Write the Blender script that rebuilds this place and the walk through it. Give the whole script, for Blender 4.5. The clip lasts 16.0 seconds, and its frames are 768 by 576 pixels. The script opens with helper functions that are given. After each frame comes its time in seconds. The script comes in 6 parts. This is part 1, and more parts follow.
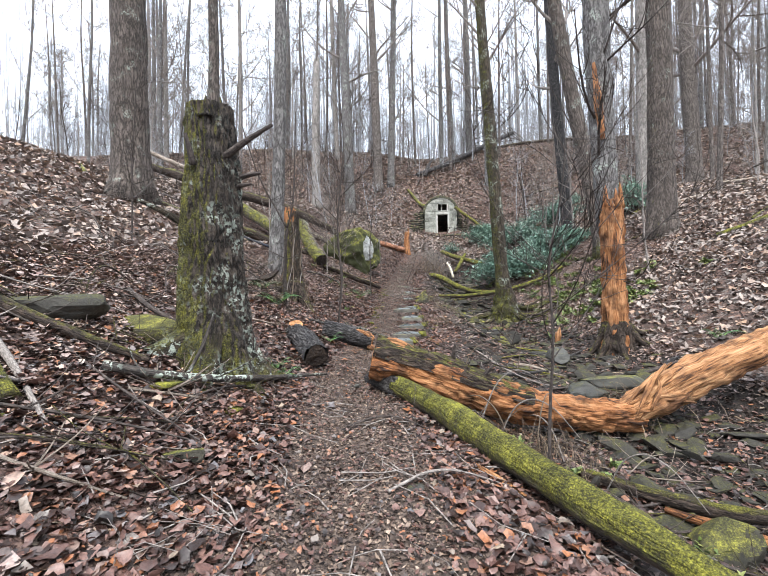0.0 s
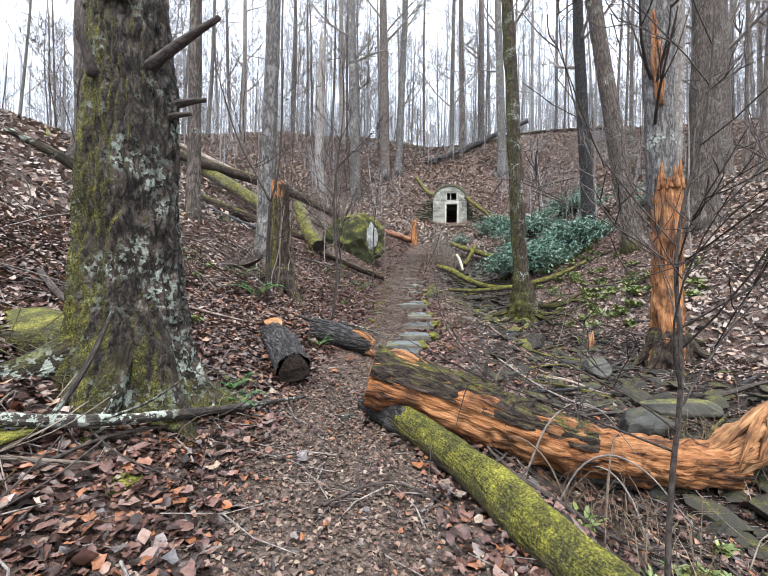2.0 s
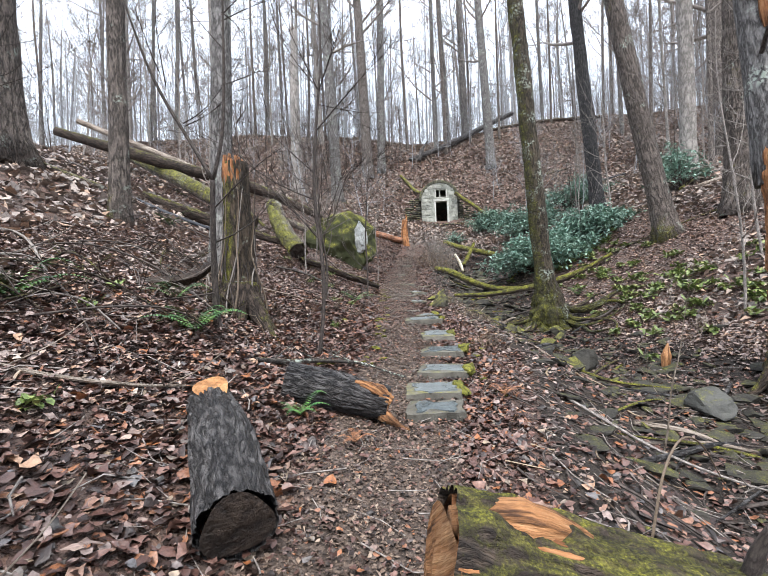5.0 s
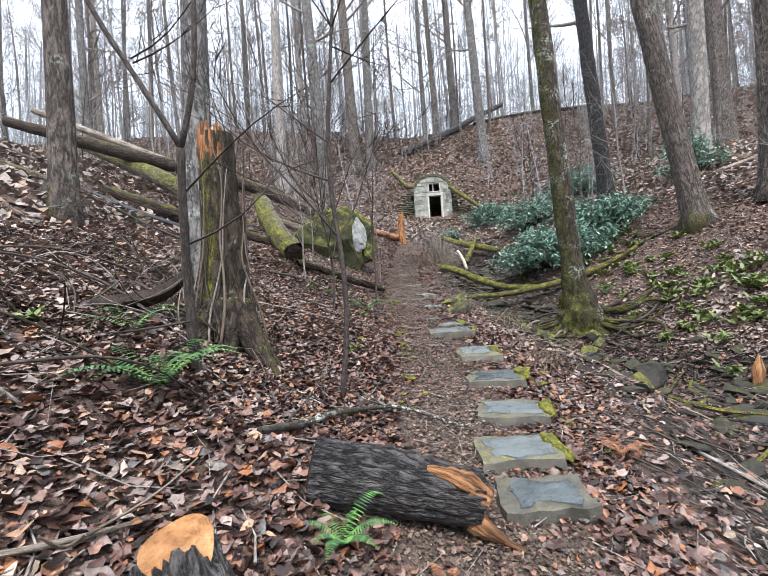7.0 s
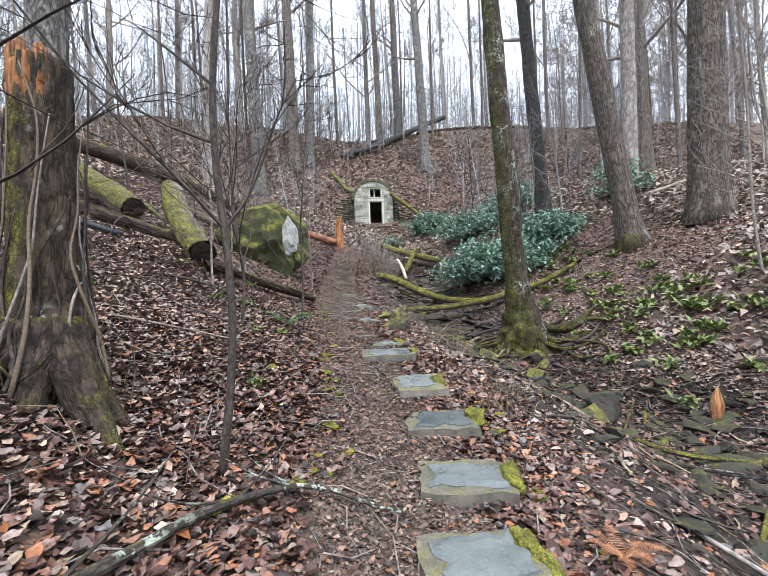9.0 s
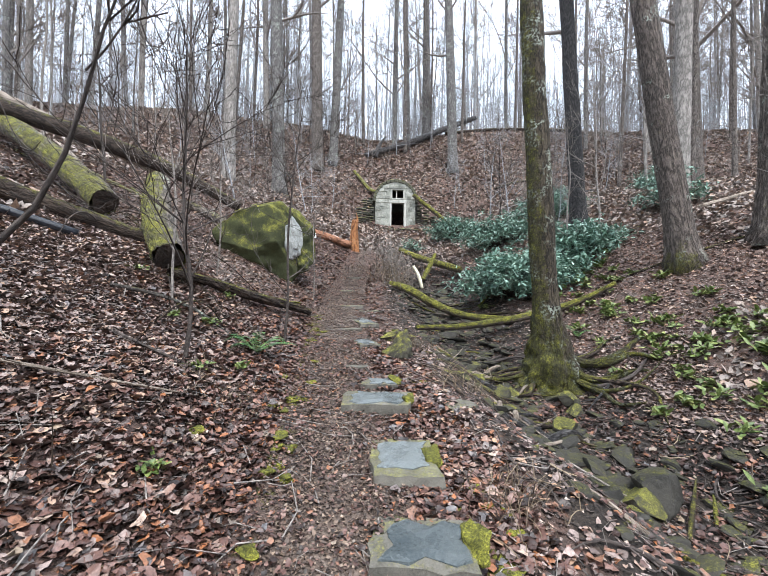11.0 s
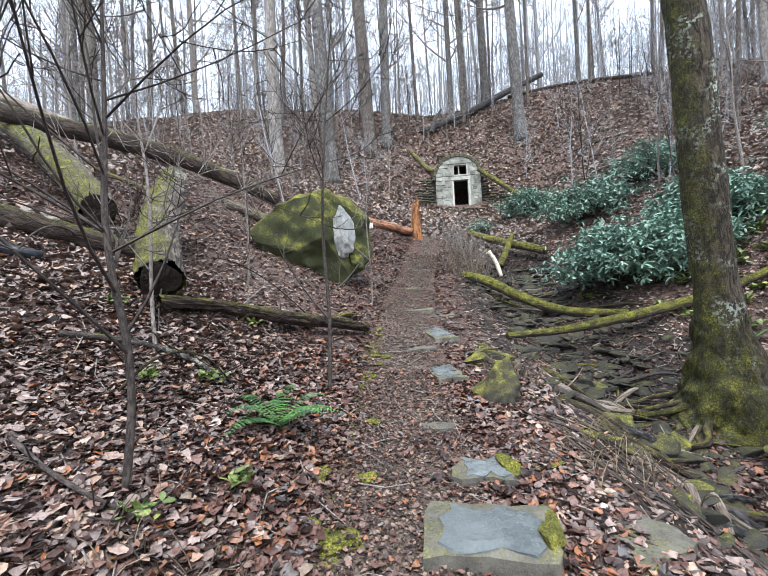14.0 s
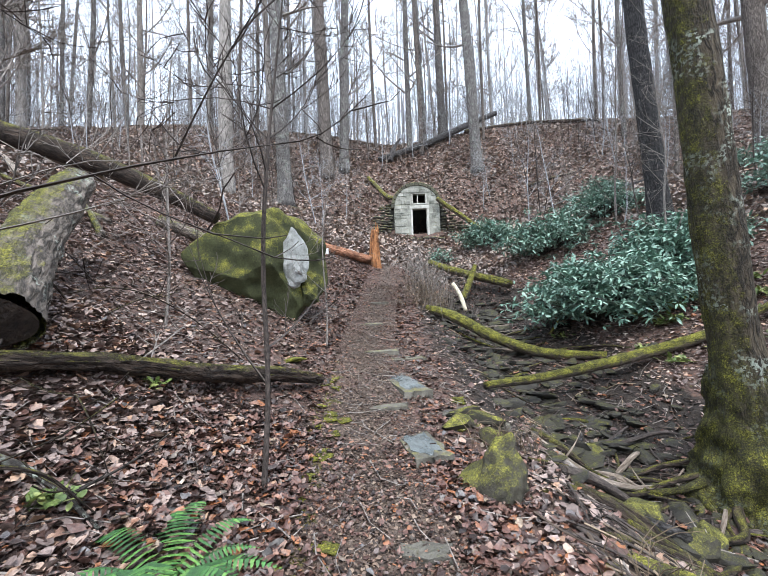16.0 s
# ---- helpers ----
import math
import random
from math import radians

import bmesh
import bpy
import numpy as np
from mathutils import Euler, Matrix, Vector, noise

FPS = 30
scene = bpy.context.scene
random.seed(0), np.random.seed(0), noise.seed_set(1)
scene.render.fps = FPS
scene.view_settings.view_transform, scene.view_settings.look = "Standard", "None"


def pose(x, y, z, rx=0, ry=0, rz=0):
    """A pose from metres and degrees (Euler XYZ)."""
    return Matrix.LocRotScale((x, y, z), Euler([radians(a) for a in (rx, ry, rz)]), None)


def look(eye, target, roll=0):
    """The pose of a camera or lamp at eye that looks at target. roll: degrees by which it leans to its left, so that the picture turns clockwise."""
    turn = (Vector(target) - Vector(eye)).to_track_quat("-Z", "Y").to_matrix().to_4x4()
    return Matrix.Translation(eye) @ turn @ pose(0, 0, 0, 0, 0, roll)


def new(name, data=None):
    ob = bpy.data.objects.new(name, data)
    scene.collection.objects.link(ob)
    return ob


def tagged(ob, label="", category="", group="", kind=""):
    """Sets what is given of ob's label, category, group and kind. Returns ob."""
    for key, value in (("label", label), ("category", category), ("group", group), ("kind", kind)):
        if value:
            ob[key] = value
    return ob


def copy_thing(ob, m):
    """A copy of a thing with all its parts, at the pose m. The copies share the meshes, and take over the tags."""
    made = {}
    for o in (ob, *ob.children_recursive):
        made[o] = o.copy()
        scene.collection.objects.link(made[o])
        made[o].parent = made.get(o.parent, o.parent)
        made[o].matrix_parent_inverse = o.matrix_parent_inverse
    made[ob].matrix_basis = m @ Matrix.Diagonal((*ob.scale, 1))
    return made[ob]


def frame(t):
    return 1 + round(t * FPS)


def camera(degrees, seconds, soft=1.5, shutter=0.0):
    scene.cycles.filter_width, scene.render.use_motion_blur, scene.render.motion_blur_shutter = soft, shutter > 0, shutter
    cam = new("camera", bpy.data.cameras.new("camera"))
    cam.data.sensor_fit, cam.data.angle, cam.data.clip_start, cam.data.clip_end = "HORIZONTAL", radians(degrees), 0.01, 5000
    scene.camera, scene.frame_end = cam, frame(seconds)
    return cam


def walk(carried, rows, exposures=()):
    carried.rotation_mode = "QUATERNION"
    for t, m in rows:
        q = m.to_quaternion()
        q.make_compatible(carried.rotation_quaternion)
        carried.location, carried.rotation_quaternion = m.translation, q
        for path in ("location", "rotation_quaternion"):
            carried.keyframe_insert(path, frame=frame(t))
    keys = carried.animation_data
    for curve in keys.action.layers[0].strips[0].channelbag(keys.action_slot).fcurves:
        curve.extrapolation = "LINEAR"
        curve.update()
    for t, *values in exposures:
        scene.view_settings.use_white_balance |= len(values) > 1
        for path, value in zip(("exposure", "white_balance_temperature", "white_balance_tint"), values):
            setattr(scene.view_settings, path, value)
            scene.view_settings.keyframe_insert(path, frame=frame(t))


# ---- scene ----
cam = camera(87.1, 16.0, 0.6)
PATH = [
    (0, (0.419, 0.015, 1.051), (0.223, 2.004, 1.106), -0.9),
    (0.5, (0.403, 0.307, 1.051), (0.197, 2.296, 1.105), -1.0),
    (1, (0.366, 0.622, 1.069), (0.16, 2.61, 1.122), -0.1),
    (1.5, (0.362, 0.956, 1.071), (0.151, 2.944, 1.106), 0.1),
    (2, (0.289, 1.295, 1.08), (0.074, 3.283, 1.094), 0.7),
    (2.5, (0.202, 1.637, 1.129), (0.025, 3.629, 1.175), -0.1),
    (3, (0.179, 1.976, 1.142), (0.024, 3.969, 1.205), -0.6),
    (3.5, (0.083, 2.281, 1.131), (-0.128, 4.269, 1.177), -0.8),
    (4, (-0.017, 2.639, 1.178), (-0.211, 4.629, 1.211), -0.9),
    (4.2, (-0.032, 2.764, 1.173), (-0.21, 4.756, 1.209), -1.0),
    (6.3, (-0.516, 3.998, 1.343), (-0.635, 5.995, 1.355), -3.9),
    (6.5, (-0.561, 4.106, 1.354), (-0.674, 6.103, 1.359), -3.8),
    (7, (-0.705, 4.419, 1.392), (-0.781, 6.417, 1.413), -4.0),
    (7.5, (-0.707, 4.694, 1.423), (-0.649, 6.693, 1.432), -3.9),
    (8, (-0.689, 4.955, 1.471), (-0.508, 6.947, 1.496), -4.0),
    (8.2, (-0.676, 5.06, 1.461), (-0.452, 7.047, 1.488), -3.7),
    (10.3, (-0.315, 5.971, 1.647), (-0.164, 7.965, 1.705), 0.6),
    (10.5, (-0.261, 6.12, 1.715), (-0.133, 8.115, 1.775), 0.5),
    (11, (-0.17, 6.368, 1.747), (-0.056, 8.365, 1.788), 0.8),
    (11.5, (-0.186, 6.669, 1.776), (-0.138, 8.669, 1.8), -0.3),
    (12, (-0.204, 6.954, 1.861), (-0.169, 8.954, 1.871), -0.8),
    (12.5, (-0.167, 7.312, 1.893), (-0.142, 9.312, 1.889), -1.5),
    (13, (-0.179, 7.567, 1.911), (-0.238, 9.566, 1.879), -2.4),
    (13.5, (-0.272, 7.923, 1.959), (-0.423, 9.918, 1.931), -2.6),
    (14, (-0.25, 8.139, 2.041), (-0.454, 10.128, 2.015), -3.3),
    (14.5, (-0.261, 8.329, 2.068), (-0.447, 10.319, 2.024), -3.6),
    (15, (-0.407, 8.63, 2.114), (-0.53, 10.627, 2.115), -3.4),
    (15.5, (-0.461, 8.847, 2.135), (-0.47, 10.846, 2.185), -2.0),
    (16, (-0.414, 9.119, 2.195), (-0.381, 11.117, 2.289), -2.1),
]
walk(cam, [(t, look(eye, target, roll)) for t, eye, target, roll in PATH], [(0, 1.12, 6500, 9), (7, 1.12, 6450, 9), (11, 1.12, 6300, 8), (16, 1.10, 6200, 8)])

# ---- world, sun, exposure ----
world = bpy.data.worlds.new("overcast_sky")
scene.world = world
world.use_nodes = True
wn, wl = world.node_tree.nodes, world.node_tree.links
wn.clear()
sky = wn.new("ShaderNodeTexSky")
sky.sky_type = "NISHITA"
sky.sun_disc = False
sky.sun_elevation, sky.sun_rotation = radians(64), radians(180)
sky.dust_density, sky.air_density, sky.ozone_density = 6.0, 1.0, 1.0
cloud = wn.new("ShaderNodeMix")
cloud.data_type = "RGBA"
cloud.inputs[0].default_value = 0.72
cloud.inputs[7].default_value = (10.0, 11.2, 13.0, 1)
back = wn.new("ShaderNodeBackground")
back.inputs[1].default_value = 0.125
wout = wn.new("ShaderNodeOutputWorld")
wl.new(sky.outputs[0], cloud.inputs[6])
wl.new(cloud.outputs[2], back.inputs[0])
wl.new(back.outputs[0], wout.inputs[0])

sun_data = bpy.data.lights.new("sun", "SUN")
sun_data.energy, sun_data.angle, sun_data.color = 2.2, radians(24), (1.0, 0.985, 0.96)
sun = new("sun", sun_data)
sun.matrix_world = look((4, -12, 50), (0, 12, 0))


# ---- materials ----
def mat(name, rough=0.9):
    m = bpy.data.materials.new(name)
    m.use_nodes = True
    nt = m.node_tree
    b = nt.nodes["Principled BSDF"]
    b.inputs["Roughness"].default_value = rough
    b.inputs["Specular IOR Level"].default_value = 0.3
    return m, nt, b


def node(nt, kind, **vals):
    n = nt.nodes.new(kind)
    for k, v in vals.items():
        if k.startswith("i_"):
            key = k[2:]
            n.inputs[int(key) if key.isdigit() else key].default_value = v
    return n


def noise_tex(nt, vec, scale, detail=4.0, rough=0.55):
    n = node(nt, "ShaderNodeTexNoise", i_Scale=scale, i_Detail=detail, i_Roughness=rough)
    if vec is not None:
        nt.links.new(vec, n.inputs["Vector"])
    return n.outputs["Fac"]


def voro(nt, vec, scale, feature="F1", rnd=1.0):
    n = node(nt, "ShaderNodeTexVoronoi", i_Scale=scale, i_Randomness=rnd)
    n.feature = feature
    nt.links.new(vec, n.inputs["Vector"])
    return n


def ramp(nt, fac, stops):
    n = nt.nodes.new("ShaderNodeValToRGB")
    while len(n.color_ramp.elements) < len(stops):
        n.color_ramp.elements.new(0.5)
    for e, (p, c) in zip(n.color_ramp.elements, stops):
        e.position, e.color = p, ((c, c, c, 1) if isinstance(c, (int, float)) else (*c, 1))
    nt.links.new(fac, n.inputs[0])
    return n.outputs[0]


def mix(nt, fac, a, b, mode="MIX"):
    n = nt.nodes.new("ShaderNodeMix")
    n.data_type, n.blend_type = "RGBA", mode
    for i, v in ((0, fac), (6, a), (7, b)):
        if isinstance(v, (int, float)):
            n.inputs[i].default_value = v
        elif isinstance(v, tuple):
            n.inputs[i].default_value = (*v, 1)
        else:
            nt.links.new(v, n.inputs[i])
    return n.outputs[2]


def calc(nt, op, a, b=0.0, clamp=False):
    n = nt.nodes.new("ShaderNodeMath")
    n.operation, n.use_clamp = op, clamp
    for i, v in enumerate((a, b)):
        if isinstance(v, (int, float)):
            n.inputs[i].default_value = v
        else:
            nt.links.new(v, n.inputs[i])
    return n.outputs[0]


def scaled(nt, vec, s):
    n = node(nt, "ShaderNodeMapping", i_Scale=s)
    nt.links.new(vec, n.inputs["Vector"])
    return n.outputs[0]


def bumped(nt, b, height, strength, dist, under=None):
    n = node(nt, "ShaderNodeBump", i_Strength=strength, i_Distance=dist)
    nt.links.new(height, n.inputs["Height"])
    if under is not None:
        nt.links.new(under, n.inputs["Normal"])
    nt.links.new(n.outputs[0], b.inputs["Normal"])
    return n.outputs[0]


def coords(nt, kind="Object"):
    return nt.nodes.new("ShaderNodeTexCoord").outputs[kind]


def place_out(nt):
    return nt.nodes.new("ShaderNodeNewGeometry").outputs["Position"]


def normal_dot(nt, way):
    g = nt.nodes.new("ShaderNodeNewGeometry").outputs["Normal"]
    d = nt.nodes.new("ShaderNodeVectorMath")
    d.operation = "DOT_PRODUCT"
    nt.links.new(g, d.inputs[0])
    d.inputs[1].default_value = way
    return d.outputs["Value"]


MOSS = ((0.0, (0.010, 0.010, 0.004)), (0.3, (0.036, 0.036, 0.009)), (0.63, (0.135, 0.13, 0.020)), (1.0, (0.37, 0.35, 0.048)))


MOSS_DEEP = ((0.0, (0.006, 0.006, 0.003)), (0.4, (0.018, 0.018, 0.005)), (0.72, (0.080, 0.078, 0.011)), (1.0, (0.27, 0.26, 0.028)))


def moss_colour(nt, pos, stops=MOSS):
    f = mix(nt, 0.42, noise_tex(nt, pos, 85, 4, 0.75), noise_tex(nt, pos, 8, 6, 0.7))
    return ramp(nt, ramp(nt, f, ((0.36, 0.0), (0.63, 1.0))), stops)


def bark(name, dark, light, moss=0.0, way=(0, 0, 1), lichen=0.0, furrow=(11, 2.4), depth=0.02, rough=0.9, low_moss=None, veil=0.78, stops=MOSS):
    """Bark in metres along the limb (UV), with moss on the side that faces way, and pale lichen."""
    m, nt, b = mat(name, rough)
    uv, pos = coords(nt, "UV"), place_out(nt)
    warp = nt.nodes.new("ShaderNodeVectorMath")
    warp.operation = "ADD"
    wob = node(nt, "ShaderNodeTexNoise", i_Scale=7.0, i_Detail=3.0)
    nt.links.new(uv, wob.inputs["Vector"])
    sc = nt.nodes.new("ShaderNodeVectorMath")
    sc.operation = "SCALE"
    sc.inputs["Scale"].default_value = 0.035
    nt.links.new(wob.outputs["Color"], sc.inputs[0])
    nt.links.new(uv, warp.inputs[0])
    nt.links.new(sc.outputs[0], warp.inputs[1])
    def ridged(k, det):
        n = noise_tex(nt, scaled(nt, warp.outputs[0], (furrow[0] * k, furrow[1] * k, 1)), 1.0, det, 0.6)
        return calc(nt, "MULTIPLY", calc(nt, "ABSOLUTE", calc(nt, "SUBTRACT", n, 0.5)), 4.0, True)

    v2 = ridged(3.1, 4)
    ridge = ramp(nt, ridged(1.35, 6), ((0.0, 0.0), (0.3, 0.6), (0.9, 1.0)))
    fine = noise_tex(nt, scaled(nt, uv, (60, 18, 1)), 1.0, 5)
    h = calc(nt, "ADD", calc(nt, "MULTIPLY", ridge, 1.0), calc(nt, "ADD", calc(nt, "MULTIPLY", fine, 0.35), calc(nt, "MULTIPLY", v2, 0.5)))
    tone = calc(nt, "MULTIPLY", mix(nt, 0.4, ridge, v2), calc(nt, "ADD", calc(nt, "MULTIPLY", fine, 1.3), 0.35), True)
    tone = ramp(nt, tone, ((0.08, 0.0), (0.7, 1.0)))
    c = mix(nt, tone, dark, light)
    patch = ramp(nt, noise_tex(nt, pos, 2.1, 4), ((0.35, 0.0), (0.7, 1.0)))
    c = mix(nt, calc(nt, "MULTIPLY", patch, 0.35), c, tuple(x * 0.55 for x in light))
    if lichen:
        spots = ramp(nt, noise_tex(nt, pos, 26, 3, 0.6), ((0.50, 0.0), (0.56, 1.0)))
        where = ramp(nt, noise_tex(nt, pos, 3.0, 2), ((0.62 - 0.3 * lichen, 0.0), (0.76 - 0.3 * lichen, 1.0)))
        c = mix(nt, calc(nt, "MULTIPLY", calc(nt, "MULTIPLY", spots, where), 0.85), c, (0.42, 0.47, 0.40))
    if moss or low_moss:
        n1 = mix(nt, 0.45, noise_tex(nt, pos, 4.0, 6, 0.7), noise_tex(nt, pos, 24.0, 5, 0.75))
        s = calc(nt, "ADD", calc(nt, "MULTIPLY", normal_dot(nt, way), 0.42), calc(nt, "MULTIPLY", n1, 1.5))
        s = calc(nt, "ADD", s, moss - 1.2)
        if low_moss:
            sep = nt.nodes.new("ShaderNodeSeparateXYZ")
            nt.links.new(pos, sep.inputs[0])
            s = calc(nt, "ADD", s, calc(nt, "MULTIPLY", calc(nt, "SUBTRACT", low_moss[0] + low_moss[1], sep.outputs["Z"]), 0.5 / low_moss[1], True))
        k = ramp(nt, s, ((0.0, 0.0), (0.1, 0.45), (0.34, 1.0)))
        c = mix(nt, calc(nt, "MULTIPLY", k, veil), c, moss_colour(nt, pos, stops))
        h = calc(nt, "ADD", h, calc(nt, "MULTIPLY", k, calc(nt, "ADD", noise_tex(nt, pos, 120, 2), 0.35)))
    nt.links.new(c, b.inputs["Base Color"])
    bumped(nt, b, h, 0.9, depth)
    return m


def split_wood(name, a, b_, dark, grain=(70, 5)):
    m, nt, b = mat(name, 0.75)
    uv, pos = coords(nt, "UV"), place_out(nt)
    g = noise_tex(nt, scaled(nt, uv, (grain[0], grain[1], 1)), 1.0, 6, 0.65)
    g2 = noise_tex(nt, scaled(nt, uv, (grain[0] * 0.2, grain[1] * 0.35, 1)), 1.0, 4)
    c = ramp(nt, mix(nt, 0.45, g, g2), ((0.40, dark), (0.48, a), (0.64, b_)))
    st = ramp(nt, noise_tex(nt, pos, 4.0, 4), ((0.48, 0.0), (0.66, 1.0)))
    c = mix(nt, calc(nt, "MULTIPLY", st, 0.75), c, dark)
    nt.links.new(c, b.inputs["Base Color"])
    bumped(nt, b, calc(nt, "ADD", g, calc(nt, "MULTIPLY", g2, 2.0)), 1.0, 0.04)
    return m


def stone(name, dark, light, moss=0.0, scale=4.0, rough=0.7, wet=0.0, top=0.45, stops=MOSS):
    m, nt, b = mat(name, rough)
    pos = place_out(nt)
    n1, n2 = noise_tex(nt, pos, scale, 6, 0.65), noise_tex(nt, pos, scale * 14, 4, 0.7)
    rnd = nt.nodes.new("ShaderNodeObjectInfo").outputs["Random"]
    f = calc(nt, "ADD", mix(nt, 0.4, n1, n2), calc(nt, "MULTIPLY", calc(nt, "SUBTRACT", rnd, 0.5), 0.22))
    c = ramp(nt, f, ((0.3, dark), (0.7, light)))
    h = calc(nt, "ADD", n1, calc(nt, "MULTIPLY", n2, 0.4))
    if moss:
        n9 = mix(nt, 0.6, noise_tex(nt, pos, 4.0, 6, 0.7), noise_tex(nt, pos, 26.0, 5, 0.75))
        s = calc(nt, "ADD", calc(nt, "MULTIPLY", normal_dot(nt, (0, 0, 1)), top), calc(nt, "MULTIPLY", n9, 1.5))
        s = calc(nt, "ADD", calc(nt, "ADD", s, calc(nt, "MULTIPLY", rnd, 0.25)), moss - 1.35)
        k = ramp(nt, s, ((0.0, 0.0), (0.1, 0.4), (0.36, 1.0)))
        c = mix(nt, calc(nt, "MULTIPLY", k, 0.8), c, moss_colour(nt, pos, stops))
        h = calc(nt, "ADD", h, calc(nt, "MULTIPLY", k, noise_tex(nt, pos, 110, 2)))
    nt.links.new(c, b.inputs["Base Color"])
    if wet:
        r = ramp(nt, n1, ((0.35, rough - wet), (0.65, rough)))
        nt.links.new(r, b.inputs["Roughness"])
    bumped(nt, b, h, 0.6, 0.02)
    return m


LEAF = ((0.0, (0.013, 0.008, 0.006)), (0.24, (0.042, 0.021, 0.016)), (0.52, (0.118, 0.059, 0.046)), (0.72, (0.20, 0.115, 0.093)),
        (0.81, (0.29, 0.108, 0.040)), (0.89, (0.23, 0.155, 0.125)), (0.96, (0.105, 0.10, 0.105)), (1.0, (0.29, 0.215, 0.15)))
# Paler copy of the leaf colours, standing in for open skylight on far slopes.
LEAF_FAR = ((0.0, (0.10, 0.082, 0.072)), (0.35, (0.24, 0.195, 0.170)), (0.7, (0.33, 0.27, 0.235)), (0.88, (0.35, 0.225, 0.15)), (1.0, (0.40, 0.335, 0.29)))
LEAF_DRY = ((0.0, (0.085, 0.061, 0.054)), (0.35, (0.205, 0.15, 0.132)), (0.7, (0.35, 0.265, 0.235)), (0.88, (0.38, 0.23, 0.145)), (1.0, (0.46, 0.38, 0.33)))


def ground_material():
    """Leaf litter, with trodden earth where the path and creek attributes are high."""
    m, nt, b = mat("leaf_litter_and_earth", 0.8)
    pos = place_out(nt)
    wob = node(nt, "ShaderNodeTexNoise", i_Scale=9.0, i_Detail=3.0)
    nt.links.new(pos, wob.inputs["Vector"])
    wv = mix(nt, 0.06, pos, wob.outputs["Color"], "ADD")
    v = voro(nt, wv, 13.0)
    v2 = voro(nt, wv, 31.0)
    sepc = nt.nodes.new("ShaderNodeSeparateColor")
    nt.links.new(v.outputs["Color"], sepc.inputs[0])
    sepd = nt.nodes.new("ShaderNodeSeparateColor")
    nt.links.new(v2.outputs["Color"], sepd.inputs[0])
    fine = noise_tex(nt, pos, 140, 3)
    leaf = ramp(nt, calc(nt, "ADD", calc(nt, "MULTIPLY", sepc.outputs[0], 0.65), calc(nt, "MULTIPLY", sepd.outputs[1], 0.35)), LEAF)
    # Darkens each leaf cell towards its edge: gap shade painted into the colour.
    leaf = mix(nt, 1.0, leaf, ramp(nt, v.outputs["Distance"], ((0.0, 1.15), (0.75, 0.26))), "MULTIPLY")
    leaf = mix(nt, 0.35, leaf, ramp(nt, noise_tex(nt, pos, 0.7, 4), ((0.3, (0.075, 0.053, 0.044)), (0.7, (0.25, 0.185, 0.155)))))
    bits = voro(nt, wv, 55.0)
    sepb = nt.nodes.new("ShaderNodeSeparateColor")
    nt.links.new(bits.outputs["Color"], sepb.inputs[0])
    earth = ramp(nt, calc(nt, "ADD", calc(nt, "MULTIPLY", noise_tex(nt, pos, 3.2, 5), 0.55), calc(nt, "MULTIPLY", sepb.outputs[0], 0.42)),
                 ((0.2, (0.028, 0.021, 0.018)), (0.45, (0.075, 0.054, 0.043)), (0.7, (0.145, 0.108, 0.086)), (0.95, (0.26, 0.21, 0.175))))
    bed = ramp(nt, calc(nt, "ADD", calc(nt, "MULTIPLY", noise_tex(nt, pos, 2.0, 5), 0.6), calc(nt, "MULTIPLY", sepb.outputs[1], 0.4)),
               ((0.3, (0.012, 0.009, 0.0075)), (0.6, (0.032, 0.024, 0.019)), (0.85, (0.085, 0.066, 0.052))))
    att = [nt.nodes.new("ShaderNodeAttribute") for _ in range(3)]
    for a, nm in zip(att, ("path", "creek", "moss")):
        a.attribute_name = nm
    edge = calc(nt, "SUBTRACT", noise_tex(nt, pos, 5.0, 5, 0.65), 0.5)
    kp = ramp(nt, calc(nt, "ADD", att[0].outputs["Fac"], calc(nt, "MULTIPLY", edge, 1.1)), ((0.35, 0.0), (0.65, 1.0)))
    kc = ramp(nt, calc(nt, "ADD", att[1].outputs["Fac"], calc(nt, "MULTIPLY", edge, 0.9)), ((0.4, 0.0), (0.7, 1.0)))
    km = ramp(nt, calc(nt, "ADD", att[2].outputs["Fac"], calc(nt, "MULTIPLY", edge, 2.0)), ((0.58, 0.0), (0.72, 1.0)))
    c = mix(nt, kc, mix(nt, kp, leaf, earth), bed)
    c = mix(nt, calc(nt, "MULTIPLY", km, 0.8), c, moss_colour(nt, pos))
    nt.links.new(c, b.inputs["Base Color"])
    h = calc(nt, "ADD", calc(nt, "MULTIPLY", v.outputs["Distance"], -0.7), calc(nt, "ADD", calc(nt, "MULTIPLY", fine, 0.25), calc(nt, "MULTIPLY", bits.outputs["Distance"], -0.4)))
    bumped(nt, b, h, 1.0, 0.04)
    return m


